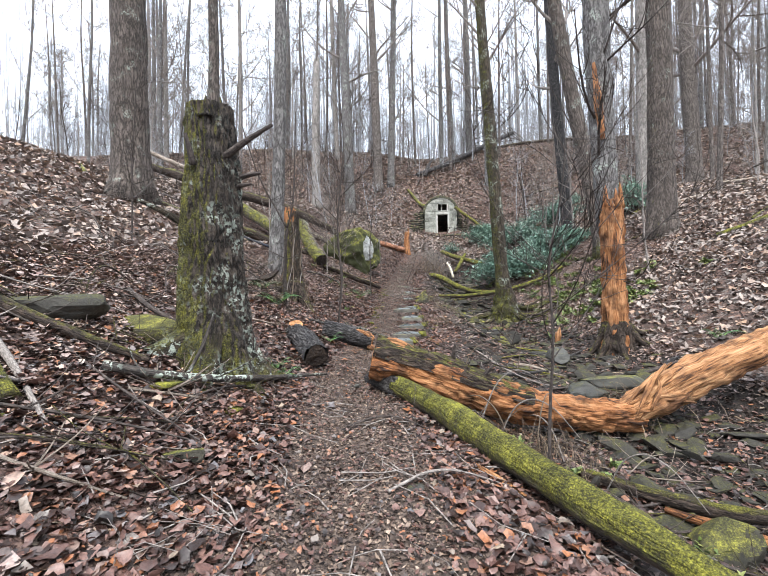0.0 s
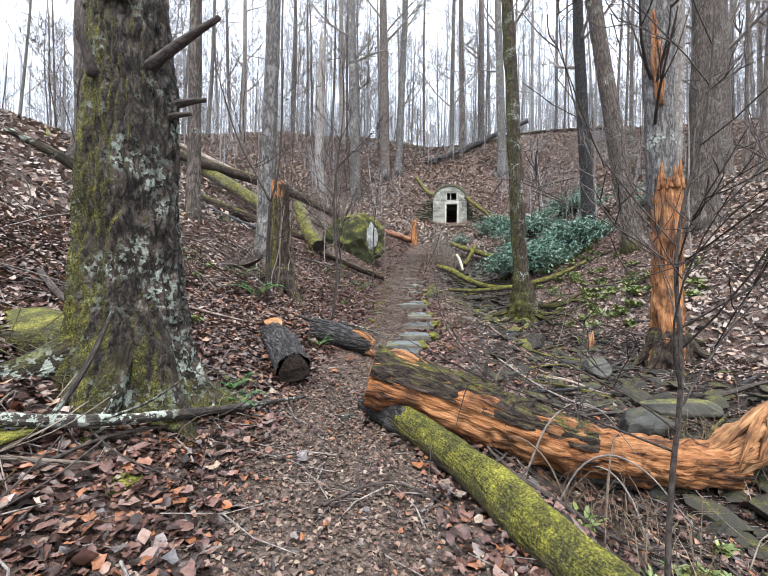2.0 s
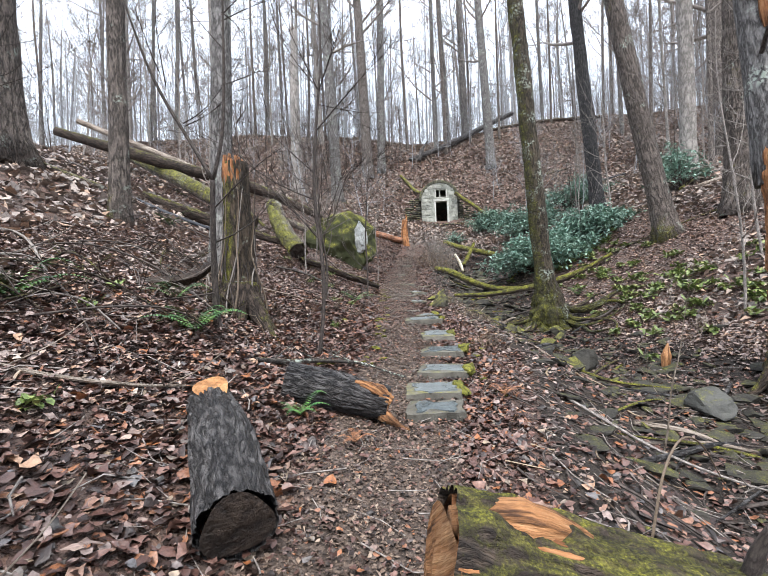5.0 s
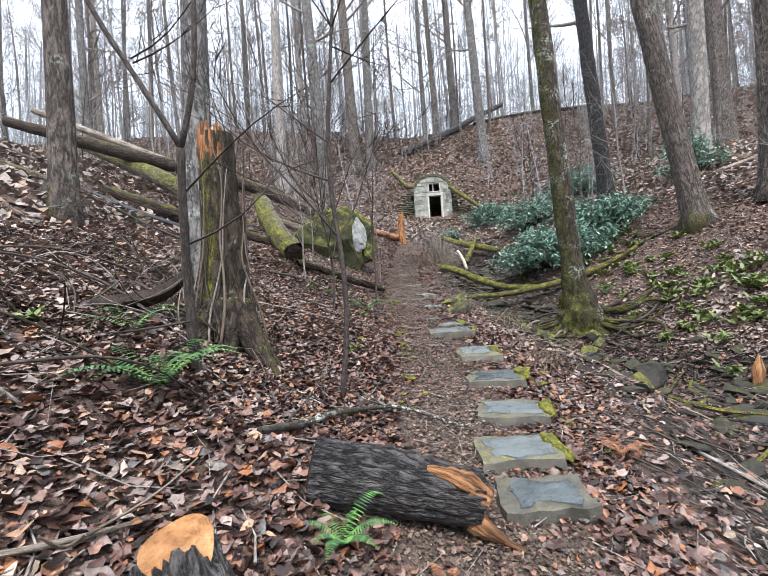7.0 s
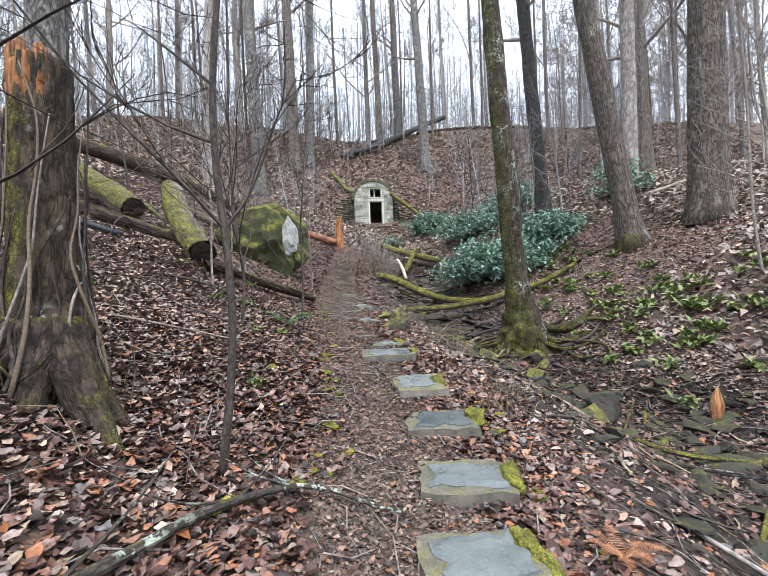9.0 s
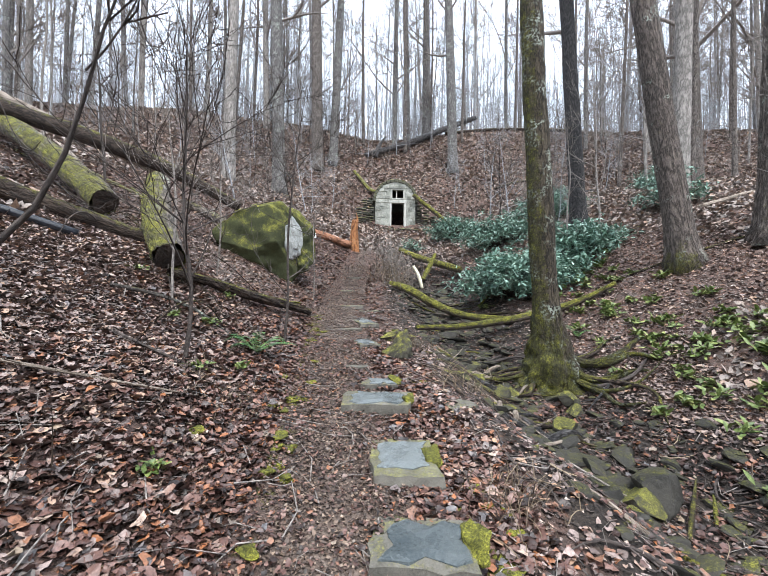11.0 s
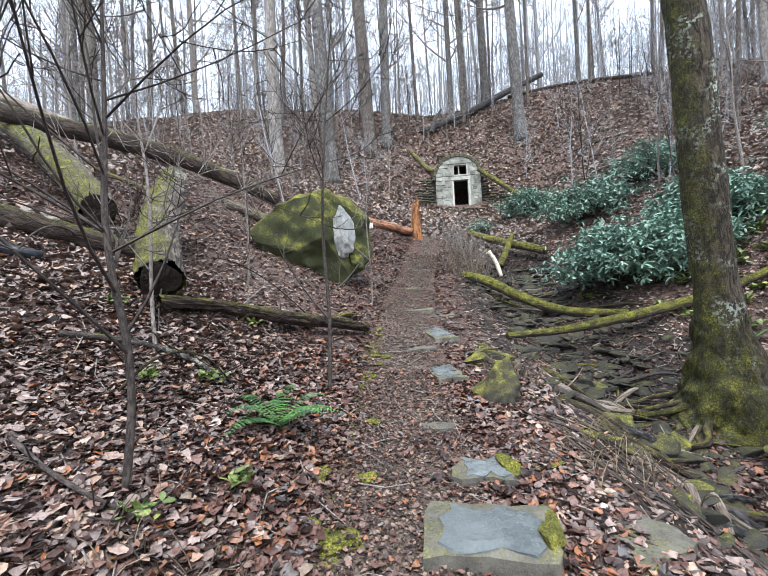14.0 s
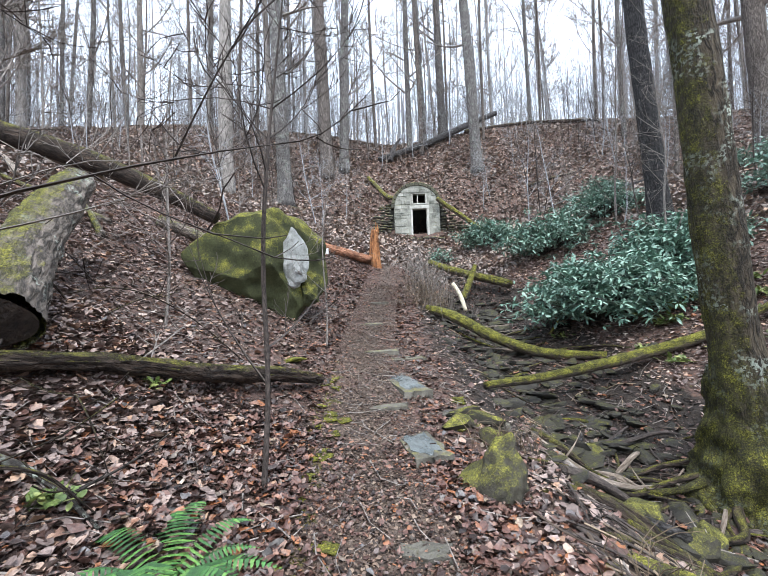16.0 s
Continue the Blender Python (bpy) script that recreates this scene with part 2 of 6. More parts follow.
def leaf_material(name, stops, rough=0.55, island=True):
    m, nt, b = mat(name, rough)
    if island:
        r = nt.nodes.new("ShaderNodeNewGeometry").outputs["Random Per Island"]
    else:
        r = nt.nodes.new("ShaderNodeObjectInfo").outputs["Random"]
    b.inputs["Specular IOR Level"].default_value = 0.5
    c = ramp(nt, r, stops)
    n = noise_tex(nt, place_out(nt), 60, 4, 0.65)
    c = mix(nt, 1.0, c, ramp(nt, n, ((0.3, 0.5), (0.7, 1.2))), "MULTIPLY")
    nt.links.new(c, b.inputs["Base Color"])
    bumped(nt, b, n, 0.35, 0.01)
    return m


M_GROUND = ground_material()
M_LEAF = leaf_material("fallen_leaf", LEAF, 0.42)
M_LEAF_DRY = leaf_material("dry_leaf", LEAF_DRY, 0.6)
M_LEAF_FAR = leaf_material("skylit_far_leaf", LEAF_FAR, 0.65)
M_LEAF_SCRAP = leaf_material("trodden_leaf", ((0.0, (0.03, 0.02, 0.015)), (0.5, (0.11, 0.073, 0.055)), (0.85, (0.21, 0.145, 0.105)), (1.0, (0.32, 0.24, 0.18))), 0.6)
M_LEAF_ONE = leaf_material("fallen_leaf_single", LEAF, 0.36, False)
M_BARK = bark("grey_bark", (0.045, 0.041, 0.039), (0.25, 0.235, 0.225), 0.0, lichen=0.15)
M_BARK_B = bark("brown_bark", (0.036, 0.030, 0.027), (0.24, 0.205, 0.182), 0.0)
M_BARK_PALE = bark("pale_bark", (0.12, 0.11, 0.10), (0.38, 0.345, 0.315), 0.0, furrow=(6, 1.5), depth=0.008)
M_BARK_LOWMOSS = bark("mossy_foot_bark", (0.04, 0.033, 0.029), (0.22, 0.18, 0.155), 0.05, (-0.6, -0.4, 0.3), 0.1, (12, 2.0), 0.05, low_moss=(2.2, .8))
M_BARK_MOSSY = bark("mossy_bark", (0.009, 0.007, 0.005), (0.095, 0.074, 0.05), 0.36, (-0.8, -0.1, 0.3), 0.35, low_moss=(0.0, 1.7), veil=.85, stops=MOSS_DEEP)
M_SNAG = bark("snag_bark", (0.008, 0.007, 0.006), (0.125, 0.098, 0.079), 0.60, (-1.4, -0.1, 0.1), 0.42, (13, 4.0), 0.06, low_moss=(.35, .6))
M_BARK_BLACK = bark("wet_black_bark", (0.010, 0.009, 0.010), (0.135, 0.125, 0.122), 0.0, furrow=(16, 4.0), depth=0.05, rough=0.5)
M_BARK_LOG = bark("log_bark_mossy_top", (0.012, 0.009, 0.008), (0.10, 0.072, 0.054), 0.40, (0.0, 0.5, 0.9), furrow=(13, 3.0), depth=0.03)
M_BARK_WETMOSS = bark("wet_log_mossy_top", (0.035, 0.030, 0.026), (0.27, 0.225, 0.19), 0.36, (-0.7, -0.3, 0.9), 0.2, (9, 2.0), veil=.95)
M_BARK_DARKLOG = bark("dark_log_bark", (0.011, 0.008, 0.007), (0.085, 0.06, 0.045), 0.24, (0, 0, 1.0))
M_MOSSLOG = bark("moss_covered_log", (0.035, 0.028, 0.022), (0.15, 0.115, 0.09), 0.62, (-0.15, 0.0, 1.0), veil=0.95)
# Pale bluish bark: distance haze put into the colour of far stems.
M_FAR_HAZE = bark("haze_pale_bark", (0.23, 0.235, 0.25), (0.46, 0.47, 0.49), 0.0, furrow=(6, 1.5), depth=0.004)
M_BARK_SOOT = bark("dark_upright_bark", (0.008, 0.008, 0.009), (0.075, 0.07, 0.07), 0.0, furrow=(13, 3.0), depth=0.03)
M_TWIG = bark("twig_bark", (0.11, 0.094, 0.085), (0.35, 0.31, 0.28), 0.0, furrow=(30, 8), depth=0.002)
M_TWIG_DARK = bark("dark_twig_bark", (0.025, 0.02, 0.018), (0.10, 0.08, 0.07), 0.0, furrow=(30, 8), depth=0.002)
M_TWIG_LICHEN = bark("lichen_branch", (0.02, 0.018, 0.016), (0.09, 0.075, 0.065), 0.05, (0, 0, 1), 0.55, (24, 6), 0.006)
M_WOOD_ORANGE = split_wood("rotten_orange_wood", (0.27, 0.105, 0.036), (0.52, 0.27, 0.125), (0.03, 0.014, 0.008), (46, 4))
M_WOOD_TAN = split_wood("pale_split_wood", (0.34, 0.155, 0.062), (0.60, 0.36, 0.19), (0.06, 0.027, 0.013), (50, 4))
M_WOOD_CUT = split_wood("fresh_cut_wood", (0.40, 0.19, 0.075), (0.56, 0.32, 0.15), (0.22, 0.10, 0.04), (20, 20))
# Wet wood, near black so mossy log ends also read as shaded hollows.
M_WOOD_WET_SHADE = split_wood("wet_and_shaded_wood", (0.028, 0.018, 0.013), (0.06, 0.04, 0.028), (0.008, 0.005, 0.004), (24, 24))
M_WOOD_GREY = split_wood("weathered_wood", (0.26, 0.21, 0.17), (0.42, 0.36, 0.30), (0.10, 0.075, 0.055))
M_SLATE = stone("slate_slab", (0.036, 0.046, 0.050), (0.15, 0.165, 0.165), 0.0, 4.0, 0.38, 0.2)
M_SLAB_RIM = stone("mortar_rim", (0.045, 0.042, 0.035), (0.20, 0.185, 0.155), 0.10, 7.0, 0.85)
M_ROCK = stone("creek_rock", (0.013, 0.012, 0.010), (0.066, 0.060, 0.050), 0.22, 5.0, 0.8, 0.1, stops=MOSS_DEEP)
M_ROCK_GREY = stone("grey_rock", (0.022, 0.022, 0.020), (0.10, 0.098, 0.086), 0.16, 5.0, 0.65, 0.15)
M_BOULDER = stone("mossy_boulder", (0.010, 0.012, 0.006), (0.075, 0.082, 0.034), 0.44, 2.6, 0.9, top=0.75)
M_MOSSROCK = stone("moss_rock", (0.016, 0.015, 0.011), (0.075, 0.068, 0.05), 0.22, 4.0, 0.8, top=0.7)
M_WALLSTONE = stone("whitewashed_stone", (0.07, 0.072, 0.058), (0.42, 0.42, 0.37), 0.20, 3.4, 0.9)
M_LINTEL = stone("concrete_lintel", (0.25, 0.25, 0.22), (0.55, 0.54, 0.49), 0.05, 6.0, 0.9)
M_DARKSTONE = stone("dark_field_stone", (0.028, 0.028, 0.024), (0.13, 0.125, 0.105), 0.35, 3.0, 0.85)
M_MOSS = stone("moss_cushion", (0.035, 0.038, 0.008), (0.15, 0.15, 0.024), 0.8, 9.0, 0.95)
M_PLANT = leaf_material("herb_leaf", ((0.0, (0.07, 0.11, 0.025)), (0.6, (0.15, 0.20, 0.05)), (1.0, (0.27, 0.29, 0.09))), 0.5)
M_FERN = leaf_material("fern_green", ((0.0, (0.025, 0.075, 0.022)), (0.6, (0.06, 0.17, 0.04)), (1.0, (0.14, 0.27, 0.06))), 0.5)
M_FERN_DEAD = leaf_material("dead_fern", ((0.0, (0.16, 0.06, 0.025)), (1.0, (0.36, 0.16, 0.075))), 0.6)
M_RHODO = leaf_material("rhododendron_leaf", ((0.0, (0.075, 0.15, 0.112)), (0.55, (0.175, 0.30, 0.225)), (1.0, (0.32, 0.45, 0.36))), 0.42)
M_GRASS = leaf_material("dry_stalk", ((0.0, (0.05, 0.033, 0.022)), (0.7, (0.14, 0.10, 0.066)), (1.0, (0.29, 0.22, 0.145))), 0.7)


# ---- terrain ----
LINE_Y = np.array([-30, -6, 0, 4.2, 6.3, 7.4, 8.7, 9.5, 10.6, 12.9, 15, 18, 21, 25, 28.4, 29.6, 32, 38, 42, 60, 120, 400.0])
LINE_Z = np.array([-2.6, -.75, -.22, .05, .2, .3, .5, .63, .75, 1.09, 1.4, 2.05, 3.1, 4.3, 5.3, 5.9, 8.5, 13.9, 15.6, 17.5, 22, 40.0])
STEP_Y = np.linspace(-30, 400, 4301)
STEP_Z = np.convolve(np.pad(np.interp(STEP_Y, LINE_Y, LINE_Z), 6, "edge"), np.ones(13) / 13, "valid")


def softplus(u, k):
    return k * np.logaddexp(0, u / k)


def path_x(y):
    return np.interp(y, [-6, 0, 4.5, 7, 9, 12, 16, 20, 30], [.9, .45, -.35, -.35, -.3, -.5, -.6, -.3, 1.2])


def brink_x(y):
    return np.interp(y, [-6, 0, 2, 3, 4.2, 5, 8, 12, 16, 20, 28], [4.2, 2.9, 1.95, 1.5, 1.0, 1.05, 1.75, 1.35, 1.15, 1.15, 1.45])


def creek_x(y):
    return np.interp(y, [-6, 3, 8, 12, 16, 20, 28], [6.0, 3.6, 2.9, 2.5, 2.3, 2.3, 2.6])


def bank(u, s, cap):
    return s * softplus(u, .35) - (s - .10) * softplus(u - cap, 2.2)


def lattice(ix, iy, seed):
    v = np.sin(ix * 127.1 + iy * 311.7 + seed * 74.7) * 43758.5453
    return v - np.floor(v)


def soft_noise(x, y, size, seed=0):
    u, v = x / size, y / size
    i, j = np.floor(u), np.floor(v)
    a, b = u - i, v - j
    a, b = a * a * (3 - 2 * a), b * b * (3 - 2 * b)
    top = lattice(i, j, seed) * (1 - a) + lattice(i + 1, j, seed) * a
    low = lattice(i, j + 1, seed) * (1 - a) + lattice(i + 1, j + 1, seed) * a
    return top * (1 - b) + low * b - 0.5


HOUSE_X, HOUSE_Y, HOUSE_Z = 1.74, 29.4, 5.72


def height(x, y):
    """The ground's height: a path up a small valley, a creek bed beside it, wooded banks and a steep head."""
    x, y = np.asarray(x, float), np.asarray(y, float)
    z = np.interp(y, STEP_Y, STEP_Z)
    far = .2 + .8 / (1 + np.exp((y - 29) / 5))
    z = z + far * bank(path_x(y) - .38 - x, np.interp(y, [2.5, 7], [.46, .57]), 9.5)
    c = creek_x(y)
    z = z - np.interp(y, [-6, 3, 8, 10.5, 12.5, 16, 20, 26, 30], [.7, .66, .55, .8, .82, .6, .75, .5, 0]) / (1 + np.exp(-np.clip((x - brink_x(y)) / .25, -60, 60)))
    z = z + far * bank(x - c - .6, .58, 7.5)
    z = z + .26 * np.exp(-((x + 2.75) / .75) ** 2 - ((y - 11.9) / 1.1) ** 2)
    wild = np.clip(np.abs(x - path_x(y)) - .3, 0, 1)
    z = z + wild * (.16 * soft_noise(x, y, 1.3, 1) + .09 * soft_noise(x, y, .45, 2)) + .035 * soft_noise(x, y, .22, 3)
    return z + np.clip(y - 12, 0, 20) / 20 * .5 * soft_noise(x, y, 5.0, 4)


def gz(x, y):
    return float(height(x, y))


# ---- mesh helpers ----
def part(name, geo, material, parent=None, label="", smooth=True):
    """One mesh object from (verts, faces, uv or None)."""
    verts, faces, uv = geo
    me = bpy.data.meshes.new(name)
    me.from_pydata([tuple(v) for v in verts], [], faces)
    if uv is not None:
        lay = me.uv_layers.new(name="UVMap")
        loops = np.empty(len(me.loops), int)
        me.loops.foreach_get("vertex_index", loops)
        lay.data.foreach_set("uv", np.asarray(uv, np.float32)[loops].ravel())
    me.materials.append(material)
    if smooth:
        me.shade_smooth()
    ob = new(name, me)
    if parent is not None:
        ob.parent = parent
    if label:
        ob["label"] = label
    return ob


def empty(name, label, category, group="", at=(0, 0, 0)):
    e = new(name)
    e.empty_display_size = 0.1
    e.location = at
    return tagged(e, label, category, group)


def join_geo(geos):
    vs, fs, us, k = [], [], [], 0
    for v, f, u in geos:
        vs.append(np.asarray(v, float))
        fs += [tuple(i + k for i in q) for q in f]
        us.append(np.asarray(u if u is not None else np.zeros((len(v), 2))))
        k += len(v)
    return np.concatenate(vs), fs, np.concatenate(us)


def curve_points(pts, n):
    """A smooth line through pts, in n+1 points."""
    p = np.array(pts, float)
    t = np.r_[0, np.cumsum(np.linalg.norm(np.diff(p, axis=0), axis=1))]
    s = np.linspace(0, t[-1], n + 1)
    lin = np.stack([np.interp(s, t, p[:, i]) for i in range(3)], 1)
    if len(p) > 2 and n > 4:
        k = max(1, n // (2 * (len(p) - 1)))
        w = np.ones(2 * k + 1) / (2 * k + 1)
        pad = np.concatenate([lin[:1] - (lin[1:k + 1] - lin[:1])[::-1], lin, lin[-1:] + (lin[-1:] - lin[-k - 1:-1])[::-1]])
        lin = np.stack([np.convolve(pad[:, i], w, "valid") for i in range(3)], 1)
    return lin


def tube(pts, radii, sides=8, rings=None, rough=0.0, size=0.3, seed=0, caps=True, arc=None, flare=None, groove=0.0, cuts=5.0):
    """A limb along pts. rough: unevenness in parts of the radius; flare: (height, gain, lobes) of a root flare at its start;
    arc: (from, to) in turns for an open strip."""
    rings = rings or max(1, len(pts) - 1)
    c = curve_points(pts, rings)
    s = np.r_[0, np.cumsum(np.linalg.norm(np.diff(c, axis=0), axis=1))]
    rr = np.interp(s / max(s[-1], 1e-6), np.linspace(0, 1, len(radii)), radii)
    tan = np.gradient(c, axis=0)
    tan /= np.linalg.norm(tan, axis=1)[:, None] + 1e-9
    ref = np.array([0, 0, 1.0]) if abs(tan[0, 2]) < 0.8 else np.array([0, 1.0, 0])
    a = np.cross(tan, ref)
    a /= np.linalg.norm(a, axis=1)[:, None] + 1e-9
    b = np.cross(a, tan)
    lo, hi = arc or (0.0, 1.0)
    m = sides + 1
    th = 2 * np.pi * np.linspace(lo, hi, m)
    rad = np.repeat(rr[:, None], m, 1)
    if rough:
        circ = np.stack([np.cos(th), np.sin(th)], 1)
        for i in range(len(c)):
            for j in range(m - (arc is None)):
                q = Vector((circ[j, 0] * rr[i] / size, circ[j, 1] * rr[i] / size, s[i] / size * 0.5 + seed * 7.3))
                rad[i, j] *= 1 + rough * (noise.noise(q) + 0.5 * noise.noise(q * 2.9))
            if arc is None:
                rad[i, -1] = rad[i, 0]
    if groove:
        for i in range(len(c)):
            for j in range(m - (arc is None)):
                q = Vector((math.cos(th[j]) * cuts, math.sin(th[j]) * cuts, s[i] * 4.5 + seed * 3.1))
                n = min(1.0, 3.0 * abs(noise.noise(q)) + .35 * abs(noise.noise(q * 2.3)))
                rad[i, j] += groove * (n - .6)
            if arc is None:
                rad[i, -1] = rad[i, 0]
    if flare:
        g = np.exp(-s / flare[0])[:, None]
        lob = 0.5 + 0.5 * np.cos(flare[2] * th + seed) * np.cos(th * 2 + seed * 2.0)
        rad *= 1 + flare[1] * g * (0.25 + lob[None, :])
    v = c[:, None, :] + rad[:, :, None] * (np.cos(th)[None, :, None] * a[:, None, :] + np.sin(th)[None, :, None] * b[:, None, :])
    uv = np.stack(np.broadcast_arrays(np.linspace(lo, hi, m)[None, :] * 2 * np.pi * rr.mean(), s[:, None]), -1).reshape(-1, 2)
    n = len(c)
    f = [(i * m + j, i * m + j + 1, (i + 1) * m + j + 1, (i + 1) * m + j) for i in range(n - 1) for j in range(sides)]
    v = v.reshape(-1, 3)
    if caps and arc is None:
        f += [tuple(range(sides - 1, -1, -1)), tuple((n - 1) * m + j for j in range(sides))]
    return v, f, uv


def disc(centre, way, radius, sides=24, rough=0.06, dome=0.0, seed=1):
    """A rough end face."""
    w = Vector(way).normalized()
    a = w.orthogonal().normalized()
    b = w.cross(a)
    rng = np.random.RandomState(seed)
    v, uv = [Vector(centre) + w * dome], [(0, 0)]
    for k, q in enumerate((0.35, 0.7, 1.0)):
        for j in range(sides):
            t = 2 * math.pi * j / sides
            r = radius * q * (1 + rough * math.sin(3 * t + seed) * q)
            p = Vector(centre) + (a * math.cos(t) + b * math.sin(t)) * r + w * (dome * (1 - q) + rng.uniform(-.4, .4) * rough * radius * (q < 1))
            v.append(p)
            uv.append((r * math.cos(t), r * math.sin(t)))
    f = [(0, 1 + j, 1 + (j + 1) % sides) for j in range(sides)]
    for k in range(2):
        o = 1 + k * sides
        f += [(o + j, o + sides + j, o + sides + (j + 1) % sides, o + (j + 1) % sides) for j in range(sides)]
    return [tuple(p) for p in v], f, uv


def rock_geo(size, seed, rough=0.22, detail=3, flat=1.0, planes=None):
    """An angular stone about its centre."""
    bm = bmesh.new()
    bmesh.ops.create_icosphere(bm, subdivisions=detail, radius=1.0)
    rng = np.random.RandomState(seed)
    cuts = [(Vector(rng.normal(size=3)).normalized(), rng.uniform(.38, .72)) for _ in range(13)]
    if planes:
        cuts = [(Vector(p[:3]).normalized(), p[3]) for p in planes]
    off = Vector(rng.uniform(-50, 50, 3))
    for v in bm.verts:
        p = v.co.copy()
        for nrm, d in cuts:
            k = p.dot(nrm) - d
            if k > 0:
                p -= nrm * k * 0.92
        p *= 1 + rough * noise.noise(p * 1.6 + off) + rough * .4 * noise.noise(p * 5 + off)
        v.co = Vector((p.x * size[0], p.y * size[1], p.z * size[2] * flat))
    out = [tuple(v.co) for v in bm.verts], [tuple(v.index for v in f.verts) for f in bm.faces], None
    bm.free()
    return out


def block_geo(w, d, h, seed, jag=0.03, cells=(6, 5)):
    """A hand-broken slab about its top's centre: uneven outline, thickness h down."""
    rng = np.random.RandomState(seed)
    nx, ny = cells
    v, f = [], []
    ex = rng.uniform(-jag, jag, (ny + 1, 2))
    ey = rng.uniform(-jag, jag, (nx + 1, 2))
    for j in range(ny + 1):
        for i in range(nx + 1):
            a, b = i / nx, j / ny
            x = -w / 2 + ex[j, 0] + a * (w + ex[j, 1] - ex[j, 0])
            y = -d / 2 + ey[i, 0] + b * (d + ey[i, 1] - ey[i, 0])
            rim = i in (0, nx) or j in (0, ny)
            v.append((x, y, rng.uniform(-.004, .004) - (.008 if rim else 0)))
    f = [(j * (nx + 1) + i, j * (nx + 1) + i + 1, (j + 1) * (nx + 1) + i + 1, (j + 1) * (nx + 1) + i) for j in range(ny) for i in range(nx)]
    ring = [i for i in range(nx + 1)] + [j * (nx + 1) + nx for j in range(1, ny + 1)] + [ny * (nx + 1) + i for i in range(nx - 1, -1, -1)] + [j * (nx + 1) for j in range(ny - 1, 0, -1)]
    k = len(v)
    for q in ring:
        x, y, z = v[q]
        g = 1 + rng.uniform(-.02, .05)
        v.append((x * g, y * g, z - h * .45))
    for q in ring:
        x, y, z = v[q]
        v.append((x * .97, y * .97, -h))
    n = len(ring)
    for i in range(n):
        j = (i + 1) % n
        f += [(ring[j], ring[i], k + i, k + j), (k + j, k + i, k + n + i, k + n + j)]
    f.append(tuple(k + n + i for i in range(n - 1, -1, -1)))
    return v, f, None


# ---- ground ----
def spread(lo, hi, step, out_lo, out_hi, grow=1.16):
    mid = list(np.arange(lo, hi + 1e-6, step))
    left, right, s = [], [], step
    while (left[-1] if left else lo) > out_lo:
        s *= grow
        left.append((left[-1] if left else lo) - s)
    s = step
    while (right[-1] if right else hi) < out_hi:
        s *= grow
        right.append((right[-1] if right else hi) + s)
    return np.array(left[::-1] + mid + right)


def grid_faces(nx, ny):
    i, j = np.meshgrid(np.arange(nx - 1), np.arange(ny - 1))
    a = (j * nx + i).ravel()
    return np.stack([a, a + 1, a + nx + 1, a + nx], 1)


def build_ground():
    gx = spread(-5.5, 6.0, 0.085, -420, 420, 1.1)
    gy = np.r_[spread(-0.5, 16, 0.085, -300, 15.9, 1.12)[:-1], np.arange(16.1, 45, 0.2), spread(45, 46, 0.3, 44.9, 500, 1.1)[1:]]
    gy = np.unique(np.round(gy, 4))
    xx, yy = np.meshgrid(gx, gy)
    zz = height(xx, yy)
    pit = (np.abs(xx - HOUSE_X) < .95) & (yy > HOUSE_Y + .12) & (yy < HOUSE_Y + 2.6)
    zz = np.where(pit, HOUSE_Z - .1, zz)
    me = bpy.data.meshes.new("ground")
    v = np.stack([xx, yy, zz], -1).reshape(-1, 3)
    me.from_pydata(v, [], grid_faces(len(gx), len(gy)).tolist())
    d = np.abs(xx - path_x(yy) + .1 * np.sin(yy * 2.1))
    width = np.interp(yy, [-4, 3, 6, 9, 14, 20, 26], [.75, .7, .48, .38, .30, .28, .2])
    path = np.clip(1.15 - d / width * .62, 0, 1) * np.interp(yy, [9, 16, 22], [1, .8, .6]) * np.clip((31 - yy) / 4, 0, 1)
    c = xx - creek_x(yy)
    creek = np.clip(1.15 - np.maximum(brink_x(yy) - .35 - xx, c - 1.0) / .45, 0, 1) * np.clip((27 - yy) / 5, 0, 1)
    edge = np.exp(-((xx - path_x(yy) + .42) / .17) ** 2) * np.clip((yy - 6) / 3, 0, 1) * np.clip((17 - yy) / 3, 0, 1)
    moss = np.clip(.60 * edge + .34 * np.exp(-((c - 1.6) / .9) ** 2) * (yy > 9) * (yy < 17) + .25 * np.exp(-((c + 1.2) / .4) ** 2), 0, 1)
    for nm, val in (("path", path), ("creek", creek), ("moss", moss)):
        me.attributes.new(nm, "FLOAT", "POINT").data.foreach_set("value", val.ravel().astype(np.float32))
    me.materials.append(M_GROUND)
    me.shade_smooth()
    ob = new("ground", me)
    return tagged(ob, "brown leaf-littered forest floor with a trodden earth path", "ground", kind="structure")


ground = build_ground()


